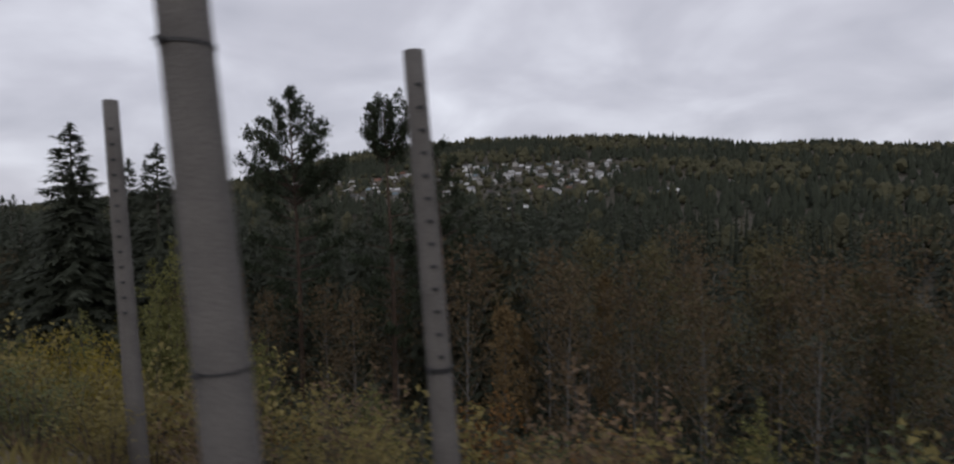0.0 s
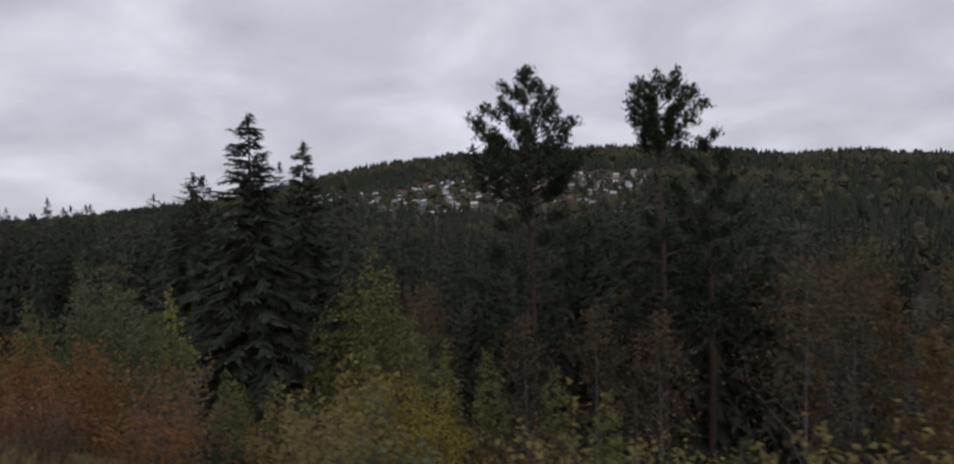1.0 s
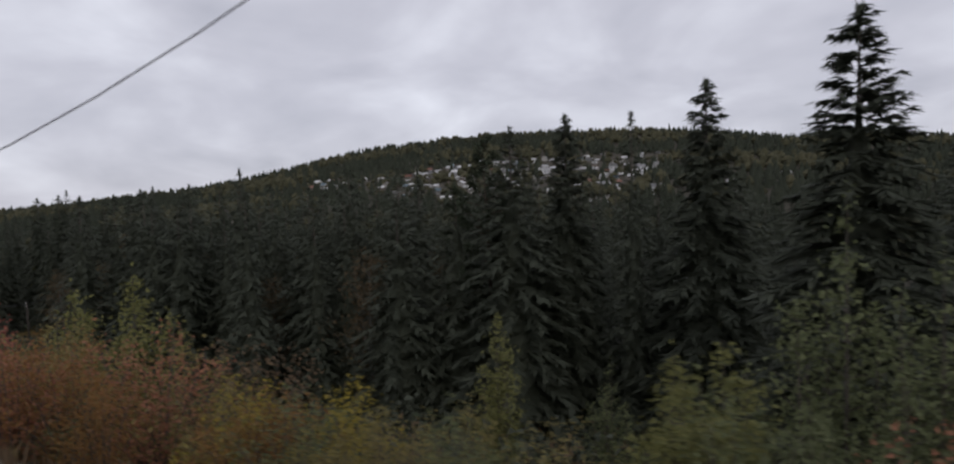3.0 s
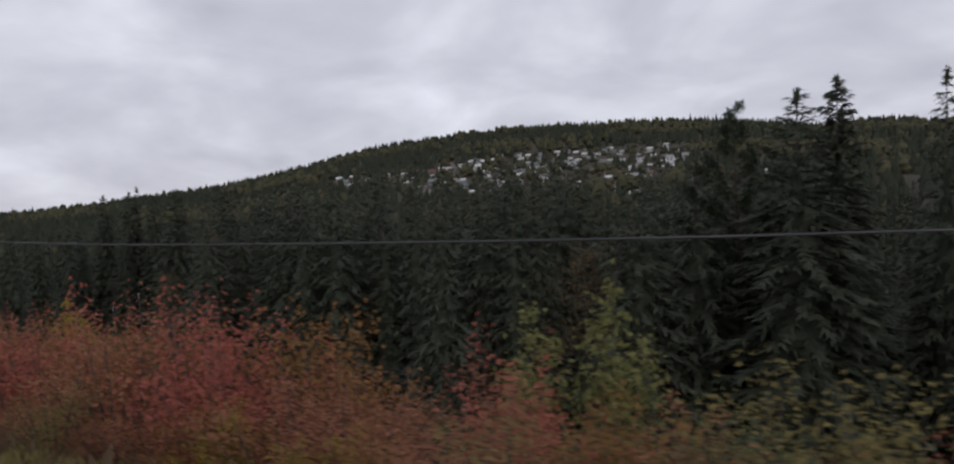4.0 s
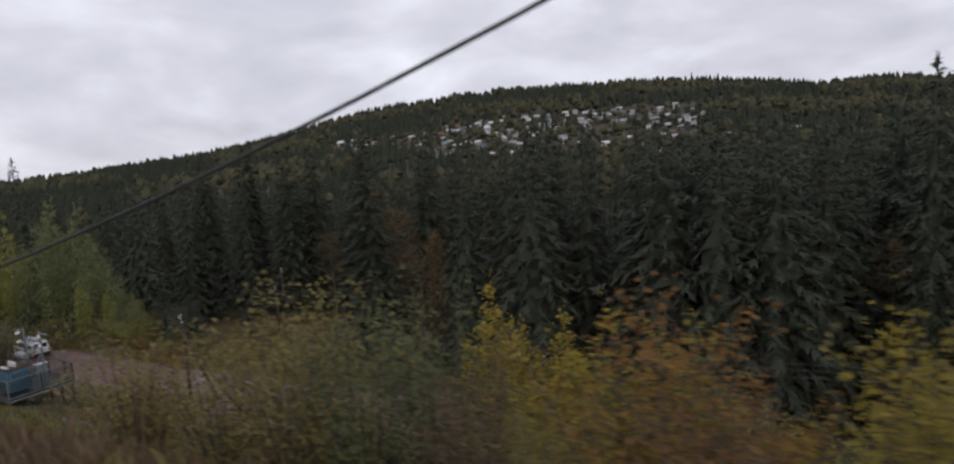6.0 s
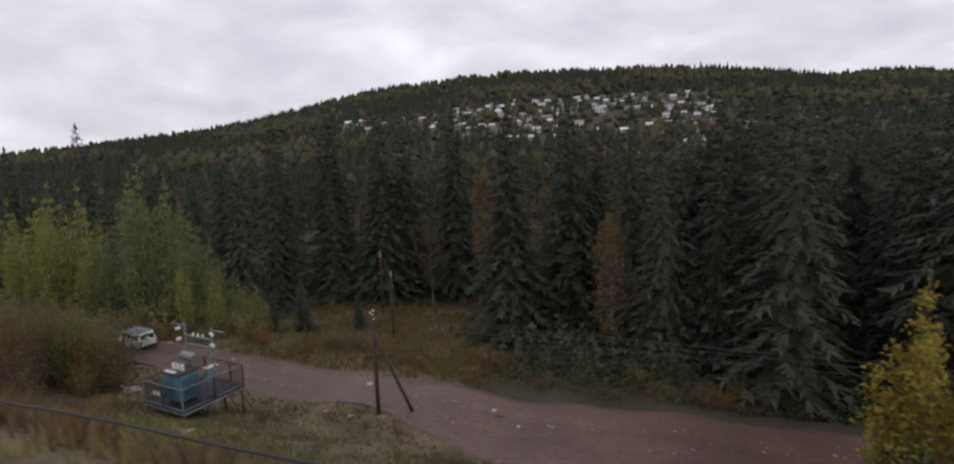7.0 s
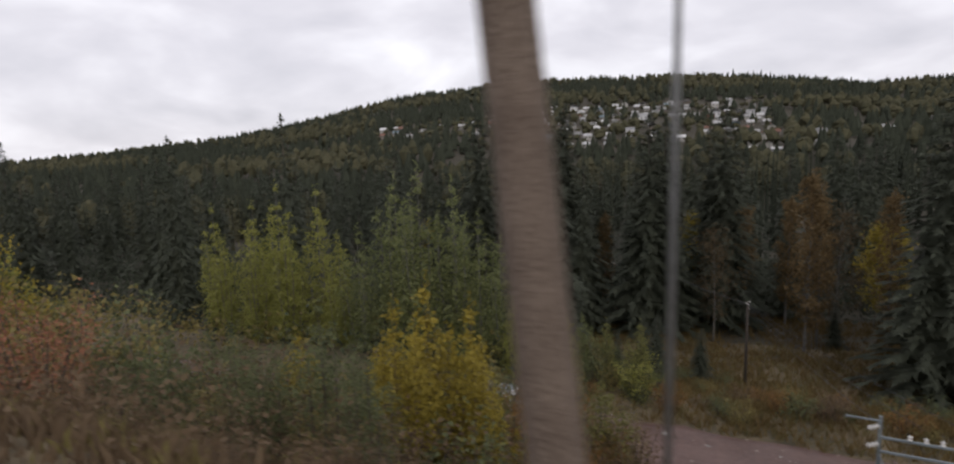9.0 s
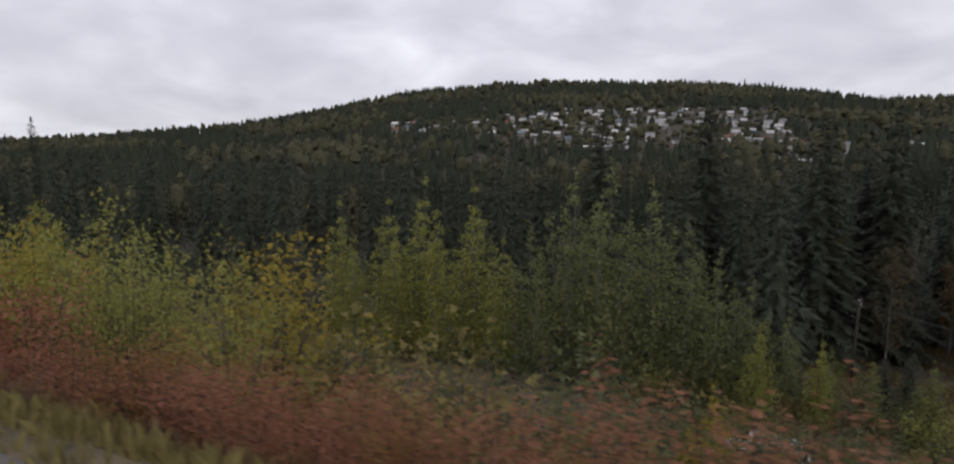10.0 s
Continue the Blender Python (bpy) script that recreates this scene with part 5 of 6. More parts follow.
for m, at, rad in ((mH, atH, rH), (mI, atI, rI)):
    base = height(m.location.x, m.location.y)
    bm = bmesh.new()
    zs = [base + 0.0, base + 0.35, base + 0.70]
    for a, b in zip(zs, zs[1:]):
        lathe(bm, [(rad(a) + 0.004, at(a).z), (rad(b) + 0.004, at(b).z)], 20, (at((a + b) / 2).x, 0, 0))
    part("blue_foot", bm, M["bluebase"], m, "faded blue paint round the foot")
    for k in (0.44, 0.56):
        bm = bmesh.new()
        z = base + k
        lathe(bm, [(rad(z) + 0.009, at(z).z - 0.025), (rad(z) + 0.009, at(z).z + 0.025)], 20, (at(z).x, 0, 0))
        part("white_ring", bm, M["whitepaint"], m, "white painted ring" if k == 0.44 else "")

# small sign on the mast: its writing cannot be read
sgn = atH(2.05)
bm = bmesh.new()
box(bm, sgn.x - 0.16, sgn.y - 0.235, sgn.z - 0.22, sgn.x + 0.80, sgn.y - 0.205, sgn.z + 0.20, 0.006)
sign = part("sign_plate", bm, M["whitepaint"], mH, "white metal plate with faded writing")
for i, (w, dz) in enumerate(((0.60, 0.09), (0.44, 0.0), (0.66, -0.09))):
    bm = bmesh.new()
    box(bm, sgn.x + 0.28 - w / 2, sgn.y - 0.240, sgn.z + dz - 0.022, sgn.x + 0.28 + w / 2, sgn.y - 0.2355, sgn.z + dz + 0.022)
    part("writing_bar", bm, M["print"], sign)
bm = bmesh.new()
box(bm, sgn.x - 0.15, sgn.y - 0.225, sgn.z + 0.46, sgn.x + 0.16, sgn.y - 0.198, sgn.z + 0.64, 0.006)
part("small_plate", bm, M["whitepaint"], mH, "small white metal plate")
bm = bmesh.new()
box(bm, sgn.x - 0.30, sgn.y - 0.20, sgn.z - 0.03, sgn.x + 0.2, sgn.y - 0.15, sgn.z + 0.03)
part("bracket", bm, M["darksteel"], mH)

# signal mast with its lamp head, ladder and looped cable
mE, atE, rE = mast(-37.95, 3.38, -1, 5.4, 0.131, 0.20, 0.165, M["concrete"], "concrete signal mast with lamp head, ladder and cable loop", "signal_mast", at_z=2.4)
for z in (3.81, 3.05, 2.04):
    strap(mE, atE, rE, z, M["darksteel"], 0.08, "dark clamp band")
c = atE(3.37)
bm = bmesh.new()
box(bm, c.x - 0.30, -0.14, c.z - 0.28, c.x - 0.14, 0.14, c.z + 0.28, 0.02)
part("junction_box", bm, M["greypaint"], mE, "grey metal junction box")
c = atE(4.50)
bm = bmesh.new()
box(bm, c.x - 0.95, -0.16, c.z - 0.22, c.x - 0.25, 0.18, c.z + 0.55, 0.05)
head = part("lamp_head", bm, M["darksteel"], mE, "dark grey signal lamp housing")
bm = bmesh.new()
lathe(bm, [(0.13, 0), (0.15, 0.05), (0.15, 0.28), (0.13, 0.30)], 14)
hood = part("hood", bm, M["black"], head)
hood.matrix_basis = Matrix.Translation((c.x - 0.95, 0, c.z)) @ Matrix.Rotation(radians(-90), 4, "Y")
bm = bmesh.new()
box(bm, c.x - 0.35, -0.04, c.z - 0.06, c.x + 0.10, 0.04, c.z + 0.02)
part("bracket", bm, M["darksteel"], mE)
a, b = atE(4.30), atE(3.84)
tube("cable_loop", [(a.x - 0.42, -0.05, a.z), (a.x - 0.60, -0.06, a.z - 0.18), (a.x - 0.68, -0.06, a.z - 0.36), (a.x - 0.64, -0.06, a.z - 0.50), (a.x - 0.54, -0.06, a.z - 0.57), (b.x - 0.40, -0.06, b.z - 0.08), (b.x - 0.28, -0.06, b.z - 0.03), (b.x - 0.16, -0.05, b.z + 0.02)], 0.022, M["black"], mE, 8, label="black looped cable")
for side_x in (0.42, 0.62):
    p, q = atE(5.2), atE(2.75)
    cyl("ladder_rail", (p.x + side_x, -0.05, p.z), (q.x + side_x, -0.05, q.z), 0.016, M["darksteel"], mE, 6)
for z in (4.9, 4.55, 4.2, 3.86, 3.5, 3.1, 2.8):
    p = atE(z)
    cyl("rung", (p.x + 0.15, -0.05, p.z), (p.x + 0.62, -0.05, p.z), 0.013, M["darksteel"], mE, 6)
for side_x in (0.40, 0.60):
    p, q = atE(2.75), atE(height(-37.9, 3.38))
    cyl("ladder_rail", (p.x + side_x, -0.05, p.z), (q.x + side_x, -0.05, q.z - 0.1), 0.022, M["rusty"], mE, 6)


# trackside relay cabinets
def relay_cabinet(x0, x1, y0, y1, top, label):
    z0 = height((x0 + x1) / 2, (y0 + y1) / 2)
    cab = thing("relay_cabinet", pose((x0 + x1) / 2, (y0 + y1) / 2, z0, 0, 0, -6), label, "cabinet", "trackside cabinets")
    w, d, h = (x1 - x0) / 2, (y1 - y0) / 2, top - z0
    bm = bmesh.new()
    box(bm, -w + 0.05, -d + 0.05, 0.08, w - 0.05, d - 0.05, h - 0.05, 0.015)
    body = part("body", bm, M["cabinet"], cab, "pale grey painted steel body")
    bm = bmesh.new()
    box(bm, -w, -d, h - 0.07, w, d, h, 0.02)
    part("lid", bm, M["dustytop"], cab, "overhanging dusty beige lid with rust stains")
    bm = bmesh.new()
    box(bm, -w + 0.1, -d + 0.035, 0.16, w - 0.1, -d + 0.049, h - 0.16, 0.004)
    door = part("door", bm, M["cabinet"], body)
    bm = bmesh.new()
    box(bm, w - 0.28, -d + 0.005, h * 0.5, w - 0.24, -d + 0.034, h * 0.5 + 0.12, 0.004)
    part("handle", bm, M["darksteel"], door, "dark steel handle")
    bm = bmesh.new()
    box(bm, -w + 0.02, -d + 0.02, -0.2, w - 0.02, d - 0.02, 0.085)
    part("plinth", bm, M["concrete"], cab, "concrete plinth")
    return cab


relay_cabinet(-41.75, -40.12, 3.75, 4.65, 0.40, "pale grey steel relay cabinet beside the track")
relay_cabinet(-44.45, -42.95, 3.82, 4.72, 0.40, "pale grey steel relay cabinet beside the track")
z0 = height(-46.06, 4.63)
post_box = thing("terminal_box", pose(-46.06, 4.63, z0, 0, 0, -8), "small white terminal box on a short post", "box", "trackside cabinets")
bm = bmesh.new()
box(bm, -0.17, -0.11, 0.20 - z0, 0.17, 0.11, 0.53 - z0, 0.03)
part("box_body", bm, M["cabinet"], post_box)
bm = bmesh.new()
box(bm, -0.13, -0.125, 0.24 - z0, 0.13, -0.108, 0.48 - z0, 0.01)
part("cover", bm, M["cabinet"], post_box)
cyl("post", (0, 0, -0.4), (0, 0, 0.21 - z0), 0.07, M["concrete"], post_box, 10)


# cable slung from mast to mast, low in mid-span
def slung(name, x0, x1, low_x, low_z, k, off, r, material, label):
    pts = [(x, float(track_y(x)) + off, low_z + (k * (x - low_x) ** 2 if x < low_x else 0.0585 * k * (x - low_x) ** 3)) for x in np.linspace(x0, x1, 41)]
    ob = tube(name, pts, r, material, None, 6)
    return tagged(ob, label, "cable", "slung cables")


slung("cable", -49.3, -102.4, -75.9, 1.88, 0.0050, 3.25, 0.008, M["wire"], "grey cable slung between the concrete masts")
drop = [(x, float(track_y(x)) + 3.25, -1.0 + (0.0074 * (x + 131.0) ** 2 if x > -131 else 0.055 * (x + 131.0))) for x in np.linspace(-102.4, -146.0, 41)]
tagged(tube("cable", drop, 0.016, M["black"], None, 6), "black cable hanging from a mast down to the ground", "cable", "slung cables")

# slender pipe mast with a steel bracket frame and insulators
px_, py_ = -160.35, 11.6
zg = height(px_, py_)
frame_mast = thing("bracket_mast", pose(px_, py_, zg), "thin steel pipe mast carrying a dark bracket with insulators", "mast", "masts along the railway")
tube("pipe", [(0, 0, -0.3), (0.05, 0, 6.5), (0.12, 0, 4.05 - zg)], [0.04, 0.036, 0.032], M["steel"], frame_mast, 10)
T0 = 3.90 - zg
for z, y in ((T0, -0.05), (T0 + 0.28, -0.05)):
    bm = bmesh.new()
    box(bm, -2.3, y - 0.035, z - 0.04, 1.2, y + 0.035, z + 0.04)
    part("bracket_bar", bm, M["darksteel"], frame_mast, "dark steel bar" if z == T0 else "")
cyl("tie", (-0.8, 0, T0 + 0.9), (0.6, 0, T0), 0.03, M["darksteel"], frame_mast, 6)
cyl("tie", (0.9, 0, T0 + 0.9), (0.1, 0, T0 + 0.2), 0.03, M["darksteel"], frame_mast, 6)
for x in (-0.1, 0.35, 1.3, -1.4):
    insulator(frame_mast, (x, -0.05, T0 + 0.06), M["brownglaze"], 5, 0.085, 0.10)


# ---- transformer station on its platform ----
zk = -12.40
station = thing("transformer_station", pose(-152.80, 27.60, zk, 0, 0, -8), "blue transformer on a fenced steel platform above the road", "transformer")
W2, D2 = 1.75, 2.0
bm = bmesh.new()
box(bm, -W2, -D2, -0.10, W2, D2, 0.0)
part("deck", bm, M["darksteel"], station, "dark chequered steel deck")
for x0, y0, x1, y1 in ((-W2, -D2, W2, -D2 + 0.1), (-W2, D2 - 0.1, W2, D2), (-W2, -D2 + 0.1, -W2 + 0.1, D2 - 0.1), (W2 - 0.1, -D2 + 0.1, W2, D2 - 0.1)):
    bm = bmesh.new()
    box(bm, x0 - 0.02, y0 - 0.02, -0.22, x1 + 0.02, y1 + 0.02, -0.102, 0.01)
    part("beam", bm, M["greypaint"], station, "grey painted edge beam")
for x, y in ((-W2 + 0.1, -D2 + 0.1), (W2 - 0.1, -D2 + 0.1), (-W2 + 0.1, D2 - 0.1), (W2 - 0.1, D2 - 0.1), (0, D2 - 0.1)):
    wx, wy = -152.80 + x * 0.99 + y * 0.139, 27.6 + y * 0.99 - x * 0.139
    cyl("leg", (x, y, -0.2), (x, y, height(wx, wy) - zk - 0.4), 0.07, M["rusty"], station, 8)
cyl("ladder_rail", (W2 + 0.05, D2 - 0.6, 0.1), (W2 + 1.15, D2 - 0.1, -1.6), 0.04, M["rusty"], station, 6)
cyl("ladder_rail", (W2 + 0.05, D2 - 1.15, 0.0), (W2 + 0.75, D2 - 0.9, -1.5), 0.04, M["rusty"], station, 6)
H = 1.3
posts = [(-W2, -D2), (0, -D2), (W2, -D2), (W2, 0), (W2, D2), (0.6, D2), (-W2, D2), (-W2, 0)]
for x, y in posts:
    bm = bmesh.new()
    box(bm, x - 0.035, y - 0.035, 0.0, x + 0.035, y + 0.035, H, 0.006)
    corner = abs(x) == W2 and y == -D2
    part("fence_post", bm, M["greypaint"] if corner else M["rusty"], station, "bluish grey post" if corner else "rusty post")
for (x0, y0), (x1, y1) in zip(posts, posts[1:] + posts[:1]):
    front = y0 == -D2 and y1 == -D2 or x0 == W2 and x1 == W2
    for z in (0.06, H - 0.02):
        cyl("rail", (x0, y0, z), (x1, y1, z), 0.028, M["greypaint"] if front else M["rusty"], station, 6)
    v, f = [], []
    n = 20
    for i in range(1, n):
        t = i / n
        tube_arrays([(x0 + (x1 - x0) * t, y0 + (y1 - y0) * t, 0.06), (x0 + (x1 - x0) * t, y0 + (y1 - y0) * t, H - 0.03)], [0.004, 0.004], 4, v, f, cap=False)
    for i in range(1, 14):
        z = 0.06 + (H - 0.1) * i / 14
        tube_arrays([(x0, y0, z), (x1, y1, z)], [0.006, 0.006], 4, v, f, cap=False)
    cloud("wire_mesh", v, f, M["darksteel"], station)
for x in (-0.62, -0.30):
    bm = bmesh.new()
    box(bm, x - 0.11, -D2 - 0.035, 0.62, x + 0.11, -D2 - 0.022, 0.86, 0.003)
    part("warning_plate", bm, M["whitepaint"], station, "small white plate")
# tank with cooling ribs, cover, bushings and conservator
bm = bmesh.new()
box(bm, -0.62, -1.45, 0.14, 0.80, -0.20, 1.72, 0.03)
tank = part("tank", bm, M["bluepaint"], station, "faded blue steel tank")
for i in range(8):
    bm = bmesh.new()
    y = -1.35 + i * 0.14
    box(bm, 0.805, y, 0.30, 0.95, y + 0.035, 1.52, 0.008)
    part("cooling_rib", bm, M["bluepaint"], tank)
for i in range(9):
    bm = bmesh.new()
    x = -0.55 + i * 0.15
    box(bm, x, -1.60, 0.30, x + 0.035, -1.452, 1.52, 0.008)
    part("cooling_rib", bm, M["bluepaint"], tank)
bm = bmesh.new()
box(bm, -0.70, -1.53, 1.722, 0.88, -0.12, 1.80, 0.015)
part("cover", bm, M["rusty"], tank, "rusty flanged cover")
for x in (-0.32, 0.05, 0.42):
    insulator(station, (x, -0.92, 1.80), M["porcelain"], 3, 0.13, 0.13, "bushing")
for x in (-0.25, 0.22):
    bm = bmesh.new()
    box(bm, x - 0.2, -1.48, 1.80, x + 0.18, -1.26, 1.88, 0.01)
    part("terminal_cover", bm, M["whitepaint"], tank)
bm = bmesh.new()
lathe(bm, [(0.20, 0), (0.27, 0.05), (0.27, 1.05), (0.20, 1.10)], 18)
drum = part("conservator", bm, M["steel"], station, "grey oil drum lying above the tank")
drum.matrix_basis = Matrix.Translation((-0.35, -0.30, 2.40)) @ Matrix.Rotation(radians(90), 4, "Y")
for x in (-0.15, 0.50):
    cyl("drum_stand", (x, -0.30, 1.79), (x, -0.30, 2.16), 0.04, M["greypaint"], station, 6)
bm = bmesh.new()
box(bm, 1.02, 0.00, 0.02, 1.36, 0.65, 1.70, 0.02)
cab = part("switch_cabinet", bm, M["greypaint"], station, "grey switch cabinet")
bm = bmesh.new()
box(bm, 1.06, -0.016, 0.12, 1.32, -0.003, 1.60, 0.004)
part("cabinet_door", bm, M["bluepaint"], cab)
bm = bmesh.new()
box(bm, 0.98, -0.05, 1.705, 1.40, 0.70, 1.75, 0.01)
part("cabinet_roof", bm, M["cabinet"], cab, "pale sloping roof")
# portal with cross bars
for x, yy in ((-1.20, 0.55), (1.42, 0.42)):
    bm = bmesh.new()
    box(bm, x - 0.05, yy - 0.05, 0, x + 0.05, yy + 0.05, 4.05, 0.008)
    part("portal_post", bm, M["greypaint"], station, "pale grey steel post")
for z in (2.78, 3.30):
    bm = bmesh.new()
    box(bm, -1.20, 0.44, z - 0.04, 1.42, 0.52, z + 0.04, 0.006)
    part("cross_bar", bm, M["greypaint"], station)
for sgn_x, x in ((-1, -1.20), (1, 1.42)):
    bm = bmesh.new()
    box(bm, min(x, x + sgn_x * 1.05), 0.46, 3.86, max(x, x + sgn_x * 1.05), 0.52, 3.92, 0.006)
    part("arm", bm, M["greypaint"], station)
    for z in (3.78, 3.12):
        insulator(station, (x + sgn_x * 0.06, 0.30, z), M["porcelain"], 3, 0.105, 0.12, axis=(sgn_x * 1.0, -0.25, -0.35))
for x in (-0.35, 0.10, 0.55):
    insulator(station, (x, 0.48, 3.34), M["porcelain"], 2, 0.075, 0.10)
    cyl("drop_wire", (x, 0.40, 2.78), (x * 0.8 - 0.1, -1.1, 2.2), 0.012, M["wire"], station, 5)
cyl("strut", (1.42, 0.42, 2.7), (0.98, -0.25, 0.9), 0.035, M["greypaint"], station, 6)
cyl("strut", (-1.20, 0.55, 2.7), (-0.85, -0.35, 1.6), 0.03, M["greypaint"], station, 6)


# ---- wooden poles ----
def wood_pole(x, y, top, r, label, brace=None, arm=True):
    z0 = height(x, y)
    pole = thing("utility_pole", pose(x, y, z0), label, "utility pole", "wooden poles in the valley")
    tube("shaft", [(0, 0, -0.5), (0, 0, (top - z0) * 0.5), (0.02, 0, top - z0)], [r * 1.15, r, r * 0.8], M["darkwood"], pole, 10)
    if brace:
        bx, by, reach = brace
        cyl("brace", (bx - x, by - y, height(bx, by) - z0 - 0.4), (0.08, 0.02, reach - z0), r * 0.9, M["darkwood"], pole, 10)
    for i, (dx, dz) in enumerate(((0.12, -0.02), (-0.10, -0.15), (0.12, -0.55), (0.06, -0.28)) if arm else ()):
        cyl("hook", (0, -0.02, top - z0 + dz - 0.1), (dx, -0.10, top - z0 + dz), 0.012, M["darksteel"], pole, 5)
        insulator(pole, (dx, -0.10, top - z0 + dz - 0.02), M["porcelain"], 2, 0.055, 0.06)
    return pole


wood_pole(-143.7, 33.0, -8.25, 0.125, "dark wooden pole with a slanting brace and white insulators", (-141.5, 33.7, -9.9))
wood_pole(-155.9, 57.1, -11.7, 0.12, "dark wooden pole standing in the clearing")
wood_pole(-162.2, 65.8, -11.4, 0.11, "dark wooden pole at the edge of the forest")
wood_pole(-92.0, 34.5, -9.3, 0.12, "dark wooden pole among bushes", arm=False)


def wire(p, q, sag, r=0.014):
    pts = []
    for t in np.linspace(0, 1, 15):
        c = Vector(p).lerp(Vector(q), float(t))
        pts.append((c.x, c.y, c.z - sag * 4 * t * (1 - t)))
    return tagged(tube("overhead_wire", pts, r, M["wire"], None, 5), "thin grey overhead wire between poles", "wire", "overhead wires")


wire((-143.6, 32.9, -8.30), (-92.0, 34.4, -9.4), 0.3, 0.016)
wire((-143.8, 32.9, -8.45), (-92.0, 34.4, -9.7), 0.35, 0.016)
wire((-143.6, 32.9, -8.85), (-92.0, 34.4, -10.1), 0.35, 0.016)
for dx, dz in ((-1.2, 3.85), (0.1, 3.8), (1.42, 3.85)):
    wire((-155.9 + dx * 0.1, 57.0, -11.9), (-152.8 + dx, 28.1, zk + dz), 0.35, 0.012)
    wire((-155.9 + dx * 0.1, 57.2, -11.9), (-162.2 + dx * 0.1, 65.7, -11.6), 0.15, 0.010)


# ---- white off-road car driving off along the road ----
def offroad_car(x, y, turn):
    car = thing("offroad_car", pose(x, y, height(x, y) + 0.06, 0, 0, turn), "white boxy off-road car with a spare wheel at the back", "car")
    bm = bmesh.new()
    box(bm, -2.05, -0.84, 0.42, 1.95, 0.84, 1.02, 0.06)
    body = part("body", bm, M["carpaint"], car, "white painted body")
    bm = bmesh.new()
    box(bm, -1.98, -0.76, 1.02, 0.75, 0.76, 1.78, 0.05)
    for v in bm.verts:
        if v.co.z > 1.5:
            v.co.x = v.co.x * 0.90 - 0.02
            v.co.y *= 0.90
    part("cabin", bm, M["carpaint"], car)
    bm = bmesh.new()
    box(bm, -1.75, -0.62, 1.79, 0.45, 0.62, 1.83, 0.015)
    part("roof_panel", bm, M["greypaint"], car, "grey roof panel")
    for sy in (-1, 1):
        for x0, x1 in ((-1.78, -0.95), (-0.85, -0.1), (0.0, 0.58)):
            bm = bmesh.new()
            box(bm, x0, sy * 0.735 - 0.012, 1.14, x1, sy * 0.735 + 0.012, 1.56, 0.01)
            part("side_window", bm, M["glass"], car, "dark window")
        bm = bmesh.new()
        box(bm, -2.02, sy * 0.846 - 0.006, 0.62, 1.92, sy * 0.846 + 0.006, 0.68)
        part("side_trim", bm, M["black"], car)
        bm = bmesh.new()
        box(bm, -2.075, sy * 0.70 - 0.08, 0.74, -2.045, sy * 0.70 + 0.08, 0.98, 0.01)
        part("tail_lamp", bm, M["redlamp"], car, "red tail lamp")
    bm = bmesh.new()
    box(bm, -1.985, -0.58, 1.14, -1.94, 0.58, 1.58, 0.01)
    part("rear_window", bm, M["glass"], car, "dark rear window")
    for x0, x1 in ((-2.16, -2.04), (1.94, 2.06)):
        bm = bmesh.new()
        box(bm, x0, -0.82, 0.42, x1, 0.82, 0.62, 0.03)
        part("bumper", bm, M["black"], car)
    bm = bmesh.new()
    box(bm, -2.062, -0.26, 0.66, -2.048, 0.26, 0.78, 0.004)
    part("number_plate", bm, M["whitepaint"], car)
    wheels = [(-1.25, -0.74, 0.36, 90), (-1.25, 0.74, 0.36, 90), (1.2, -0.74, 0.36, 90), (1.2, 0.74, 0.36, 90)]
    for wx, wy, wz, rot in wheels:
        bm = bmesh.new()
        lathe(bm, [(0.24, -0.10), (0.34, -0.10), (0.36, -0.06), (0.36, 0.06), (0.34, 0.10), (0.24, 0.10)], 18)
        wheel = part("wheel", bm, M["black"], car, "black tyre")
        wheel.matrix_basis = Matrix.Translation((wx, wy, wz)) @ Matrix.Rotation(radians(rot), 4, "X")
        bm = bmesh.new()
        lathe(bm, [(0.05, -0.108), (0.22, -0.104), (0.22, 0.104), (0.05, 0.108)], 14)
        part("rim", bm, M["steel"], wheel, "grey steel rim")
    bm = bmesh.new()
    lathe(bm, [(0.10, -0.08), (0.33, -0.08), (0.35, -0.04), (0.35, 0.05), (0.30, 0.09), (0.05, 0.10)], 18)
    spare = part("spare_wheel", bm, M["whitepaint"], car, "spare wheel in a pale cover")
    spare.matrix_basis = Matrix.Translation((-2.17, 0.18, 1.08)) @ Matrix.Rotation(radians(-90), 4, "Y")
    return car


offroad_car(-172.6, 39.3, 172)


# ---- stones and scraps ----
def stone(x, y, size, flat, seed, label):
    random.seed(seed)
    ob = thing("stone", pose(x, y, height(x, y), 0, 0, seed * 37.0), label, "stone", "stones by the road")
    bm = bmesh.new()
    bmesh.ops.create_icosphere(bm, subdivisions=2, radius=size)
    for v in bm.verts:
        v.co = v.co * rnd(0.8, 1.15)
        v.co.z *= flat
    part("rock", bm, M["stone"], ob)


